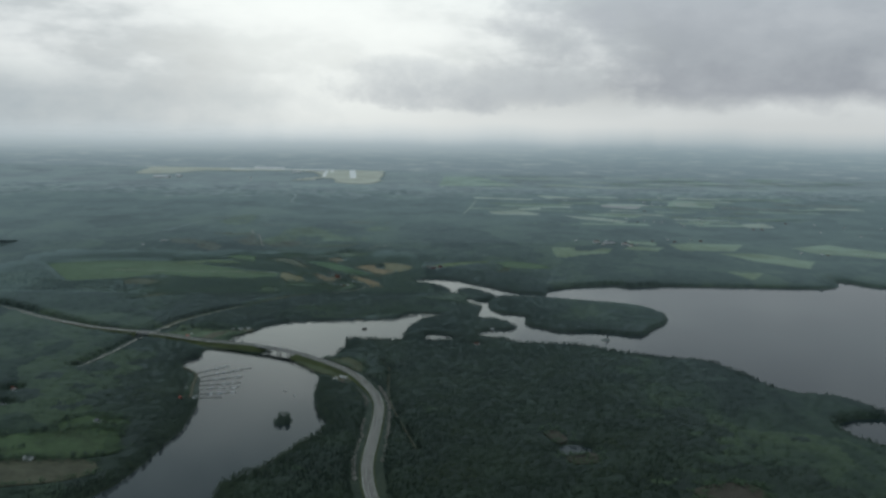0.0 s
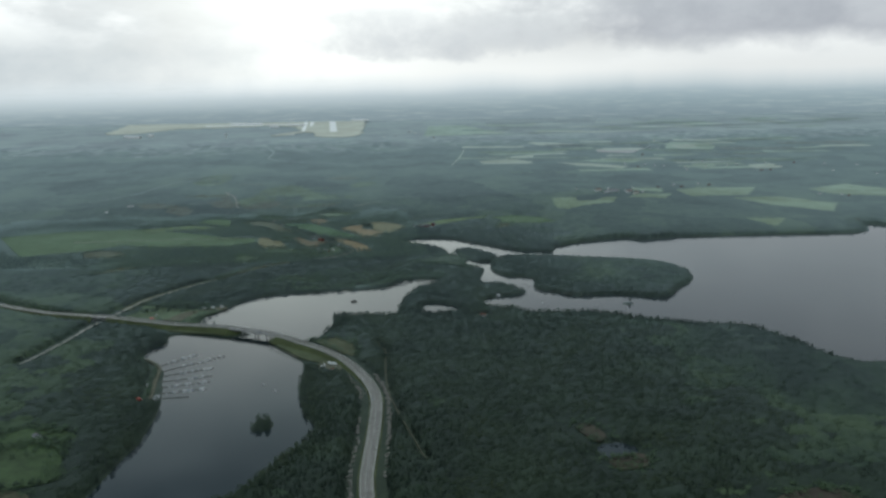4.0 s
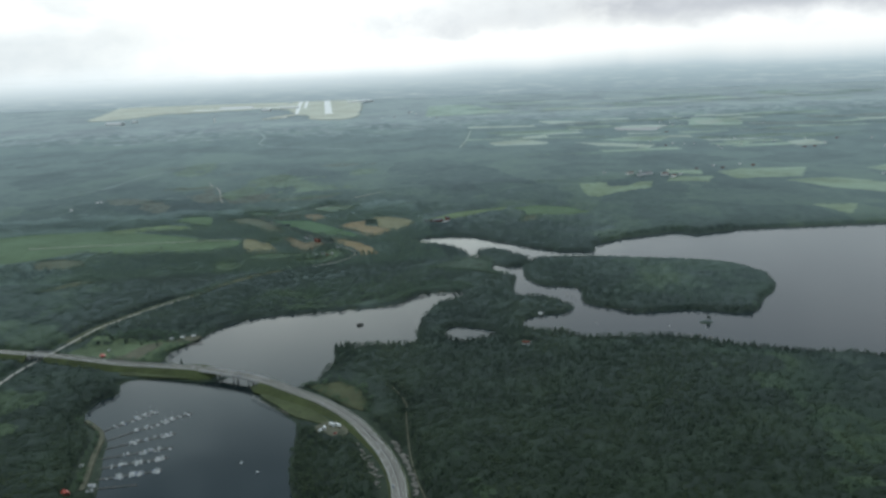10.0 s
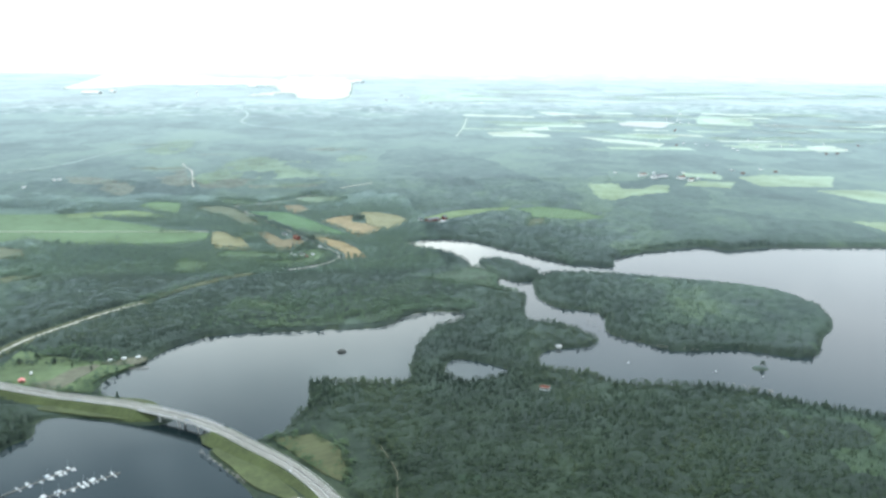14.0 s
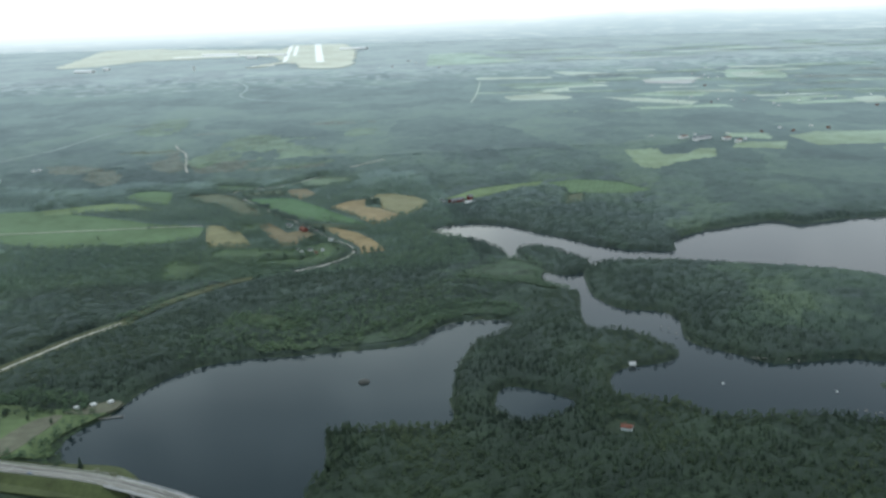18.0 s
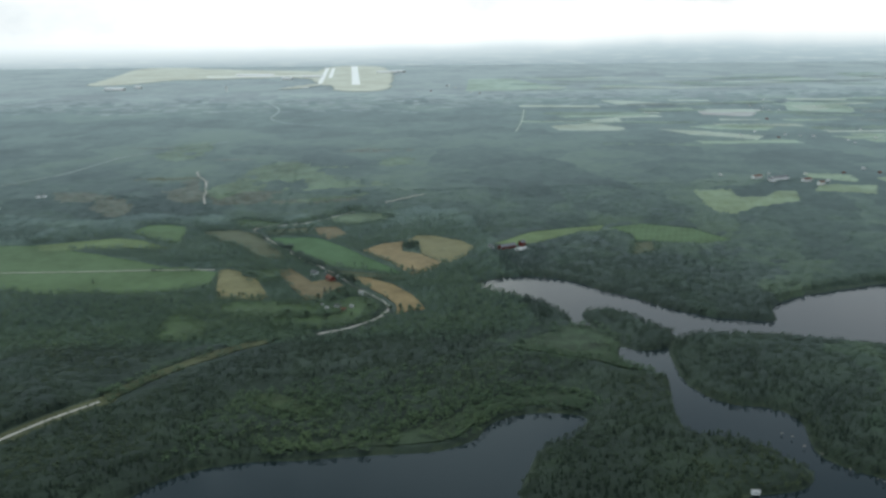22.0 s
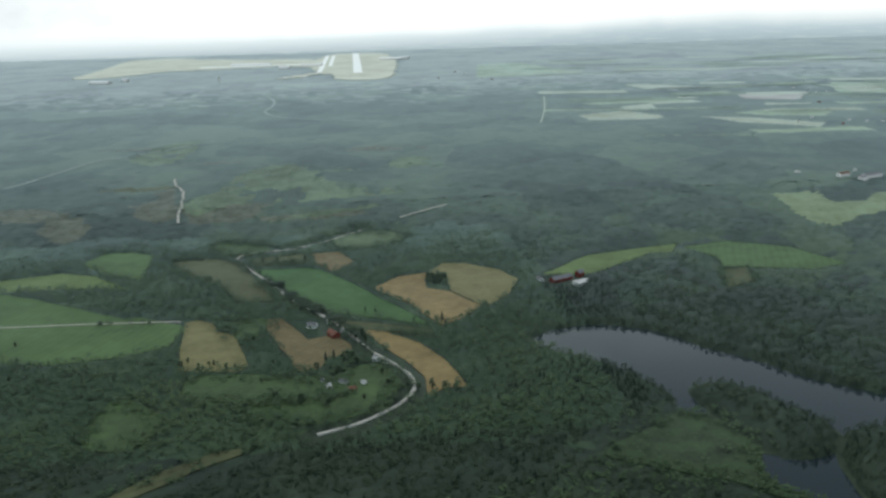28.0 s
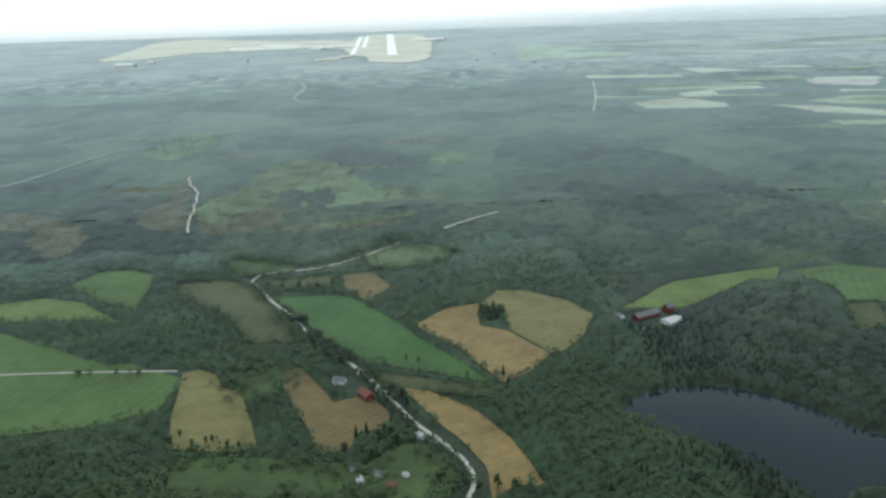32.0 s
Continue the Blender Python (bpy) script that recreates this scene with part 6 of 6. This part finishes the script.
# ---- airfield ----
AIR_Z = LAND + 2.6
runway = tagged(part("runway", box(4, 36, 4360, 5900, AIR_Z - 0.6, AIR_Z + 0.35), M["runway"]), "pale concrete runway of the far airfield", "runway", kind="structure")
for i in range(-4, 5):
    if i:
        part("threshold_mark", box(20 + i * 3.2 - 0.9, 20 + i * 3.2 + 0.9, 4370, 4415, AIR_Z + 0.36, AIR_Z + 0.40), M["white"], runway)
for i in range(12):
    part("centre_mark", box(19, 21, 4420 + i * 110, 4480 + i * 110, AIR_Z + 0.36, AIR_Z + 0.40), M["white"], runway)
for x0, x1, y0, y1, label in ((-126, -108, 4440, 5760, "pale taxiway beside the runway"), (-94, -78, 4850, 5740, "second pale strip beside the runway"), (-620, -150, 5000, 5060, "pale apron road of the airfield"),
                              (-230, -150, 4240, 4262, "pale perimeter road of the airfield")):
    tagged(part("taxiway", box(x0, x1, y0, y1, AIR_Z - 0.6, AIR_Z + 0.3), M["runway"]), label, "taxiway", kind="structure")


def hangar(w_, l_, h_, label):
    ob = thing("hangar", label, "hangar", "airfield buildings")
    pts = [(-w_ / 2, -0.5), (w_ / 2, -0.5), (w_ / 2, h_ * 0.6)] + [(w_ / 2 * math.cos(a), h_ * (0.6 + 0.4 * math.sin(a))) for a in np.linspace(0.2, 2.94, 8)] + [(-w_ / 2, h_ * 0.6)]
    part("shell", profile(pts, -l_ / 2, l_ / 2), M["white"], ob)
    part("door", box(-w_ * 0.35, w_ * 0.35, -l_ / 2 - 0.3, -l_ / 2 + 0.2, 0, h_ * 0.6), M["tin"], ob)
    return ob


for x, y, w_, l_, turn, label in ((-829, 4262, 22, 76, 64, "long white hangar at the airfield's edge"), (-768, 4345, 16, 20, 70, "white hangar beside the apron"), (-262, 4770, 26, 40, 82, "long white terminal building"),
                                  (-160, 4900, 40, 80, 80, "white hangar by the taxiway"), (165, 5200, 40, 90, 85, "white hall east of the runway"), (225, 5230, 30, 50, 60, "white hall east of the runway"), (-420, 5080, 40, 160, 85, "long pale airfield building")):
    hangar(w_, l_, 9, label).matrix_basis = pose(x, y, LAND + 2.0, 0, 0, turn)
tower = thing("control_tower", "white airfield control tower", "tower", m=pose(-426, 4139, LAND) @ Matrix.Scale(0.56, 4))
part("shaft", box(-4, 4, -4, 4, 0, 26, 0.3), M["white"], tower)
part("cab", box(-6, 6, -6, 6, 26, 31, 0.5), M["tin"], tower)
part("roof", box(-6.5, 6.5, -6.5, 6.5, 31, 32, 0.2), M["white"], tower)


# ---- single trees, rocks ----
def leafy_tree(seed, h, label):
    rng = np.random.default_rng(seed)
    ob = thing("tree", label, "tree", "trees in the fields")
    bm = bmesh.new()
    bmesh.ops.create_cone(bm, segments=8, radius1=h * 0.035, radius2=h * 0.012, depth=h * 0.7, cap_ends=True)
    bmesh.ops.translate(bm, verts=bm.verts, vec=(0, 0, h * 0.33))
    part("trunk", bm, M["bark"], ob)
    V, F, n = [], [], 0
    for k in range(4):
        a = rng.uniform(0, 6.28)
        bm = bmesh.new()
        bmesh.ops.create_cone(bm, segments=6, radius1=h * 0.014, radius2=h * 0.005, depth=h * 0.4, cap_ends=True)
        bmesh.ops.translate(bm, verts=bm.verts, vec=(0, 0, h * 0.2))
        bmesh.ops.rotate(bm, verts=bm.verts, cent=(0, 0, 0), matrix=Matrix.Rotation(0.8, 3, "Y"))
        bmesh.ops.rotate(bm, verts=bm.verts, cent=(0, 0, 0), matrix=Matrix.Rotation(a, 3, "Z"))
        bmesh.ops.translate(bm, verts=bm.verts, vec=(0, 0, h * (0.3 + 0.08 * k)))
        part("limb", bm, M["bark"], ob)
    for k in range(26):
        v, f = ball(seed * 50 + k, 1, 0.35)
        z = rng.uniform(0.3, 0.95)
        r = 0.26 * math.sin(min(1.0, (1.02 - z) / 0.55) * 1.57) ** 0.7
        a, q = rng.uniform(0, 6.28), math.sqrt(rng.random())
        V.append(v * rng.uniform(0.07, 0.12) * h + np.array((math.cos(a) * r * q, math.sin(a) * r * q, z)) * h)
        F.append(f + n)
        n += len(v)
    q = new("crown", mesh_np("crown", np.concatenate(V), np.concatenate(F), M["shrub"]))
    q.parent = ob
    return ob


def spruce_tree(seed, h, label):
    ob = thing("spruce", label, "tree", "trees in the fields")
    bm = bmesh.new()
    bmesh.ops.create_cone(bm, segments=8, radius1=h * 0.022, radius2=h * 0.004, depth=h * 0.95, cap_ends=True)
    bmesh.ops.translate(bm, verts=bm.verts, vec=(0, 0, h * 0.46))
    part("trunk", bm, M["bark"], ob)
    V, F = conifer(seed, 9, 8)
    q = new("crown", mesh_np("crown", V * (h * 0.85, h * 0.85, h), F[:-3], M["spruce"]))
    q.parent = ob
    return ob


TREES = [leafy_tree(1, 5.6, "round leafy birch standing on its own"), leafy_tree(2, 6.6, "tall leafy aspen standing on its own"), leafy_tree(3, 3.8, "small bushy leafy tree at the field's edge"), spruce_tree(4, 7.5, "dark spruce standing on its own")]
CLUMP = [(60 + 8.5 * math.cos(k * 2.4) * math.sqrt(k / 16), 1762 + 11 * math.sin(k * 2.4) * math.sqrt(k / 16), (0, 1, 0, 3)[k % 4]) for k in range(17)]
SPOTS = list(CLUMP)
SPOTS += [(-23, 1599, 3), (-18, 1601, 3), (-9, 1603, 0), (-6, 1597, 1), (-4, 1591, 0), (-12, 1594, 1), (-20, 1587, 2), (11, 1573, 2), (57, 1648, 3), (56, 1664, 3), (52, 1541, 2), (31, 1543, 0), (39, 1545, 1), (46, 1543, 0), (-109, 1611, 2), (-95, 1602, 2), (-92, 1603, 2), (-84, 1596, 2), (-78, 1595, 2), (-101, 1600, 2), (-112, 1601, 0), (-83, 1842, 0)]
SPOTS += [(-71, 1840, 1), (-58, 1837, 0), (-47, 1842, 1), (-64, 1838, 2), (10, 1690, 2), (3, 1694, 2), (36, 1664, 2), (0, 1640, 1), (-4, 1634, 0), (2, 1630, 1), (-7, 1642, 0), (5, 1609, 2), (-175, 1215, 2), (-190, 1225, 0), (-205, 1235, 1), (-215, 1225, 0)]
SPOTS += [(-160, 1208, 2), (-170, 1232, 1), (-183, 1236, 0), (-60, 1570, 2), (-50, 1545, 0), (-35, 1535, 1), (-20, 1530, 0), (0, 1536, 2), (14, 1553, 0), (-15, 1575, 1), (-28, 1585, 0), (-230, 1660, 2)]
done = set()
rng = random.Random(3)
for x, y, i in SPOTS:
    m = pose(x, y, LAND + 0.3, 0, 0, rng.uniform(0, 360))
    if i in done:
        copy_thing(TREES[i], m)
    else:
        TREES[i].matrix_basis = m
        done.add(i)


def stone(seed, size):
    v, f = ball(seed, 2, 0.16)
    return v * size * (1.2, 0.9, 0.6), f


def boulders(line, wide, count, seed, label, size=1.0):
    """A heap of blasted stones along a road cutting."""
    rng = np.random.default_rng(seed)
    V, F, n = [], [], 0
    shapes = [ball(seed * 9 + k, 1, 0.25) for k in range(5)]
    pts = curve(line, 2)
    for k in range(count):
        v, f = shapes[rng.integers(5)]
        p = pts[rng.integers(len(pts))] + rng.normal(0, wide, 2)
        V.append(v * rng.uniform(0.35, 1.1) * size * np.array((1.2, 1.0, 0.7)) + (p[0], p[1], LAND + rng.uniform(0.1, 0.7)))
        F.append(f + n)
        n += len(v)
    tagged(new("boulder_bank", mesh_np("boulder_bank", np.concatenate(V), np.concatenate(F), M["rock"])), label, "rocks", kind="stuff")


boulders([(8, 958), (11, 938), (15, 922), (17, 903), (15, 880)], 1.8, 150, 1, "pale blasted stones in the road cutting")
boulders([(33, 957), (37, 935), (41, 900), (40, 870), (36, 800), (30, 740)], 0.9, 300, 2, "pale stones along the road's far side")
boulders([(15, 850), (12, 800), (8, 770), (5, 740), (6, 700)], 0.9, 130, 3, "pale stones beside the highway bank")
boulders([(-66, 1064), (-58, 1050), (-48, 1036), (-38, 1020)], 0.7, 70, 4, "riprap stones along the bridge bank", 0.5)
boulders([(-100, 1126), (-110, 1138), (-122, 1146)], 0.8, 40, 5, "riprap stones at the bridge end", 0.5)
v, f = stone(5, 3.2)
rock = tagged(new("lake_rock", mesh_np("lake_rock", v, f, M["wet_rock"], True)), "low dark rock standing in the lake", "rock")
rock.location = (22, 1236, 0.2)
boulders([(240, 1290), (247, 1263), (257, 1238), (266, 1229), (285, 1217), (300, 1213), (338, 1214)], 1.2, 30, 6, "pale granite rocks along the island's shore", 0.6)
boulders([(298, 1136), (306, 1131), (314, 1124), (322, 1118)], 1.2, 24, 7, "pale rocks on the wooded lake shore", 0.9)
boulders([(160, 1424), (167, 1417), (174, 1409), (182, 1402)], 0.5, 26, 8, "pale stones of a low bank by the marsh", 0.45)
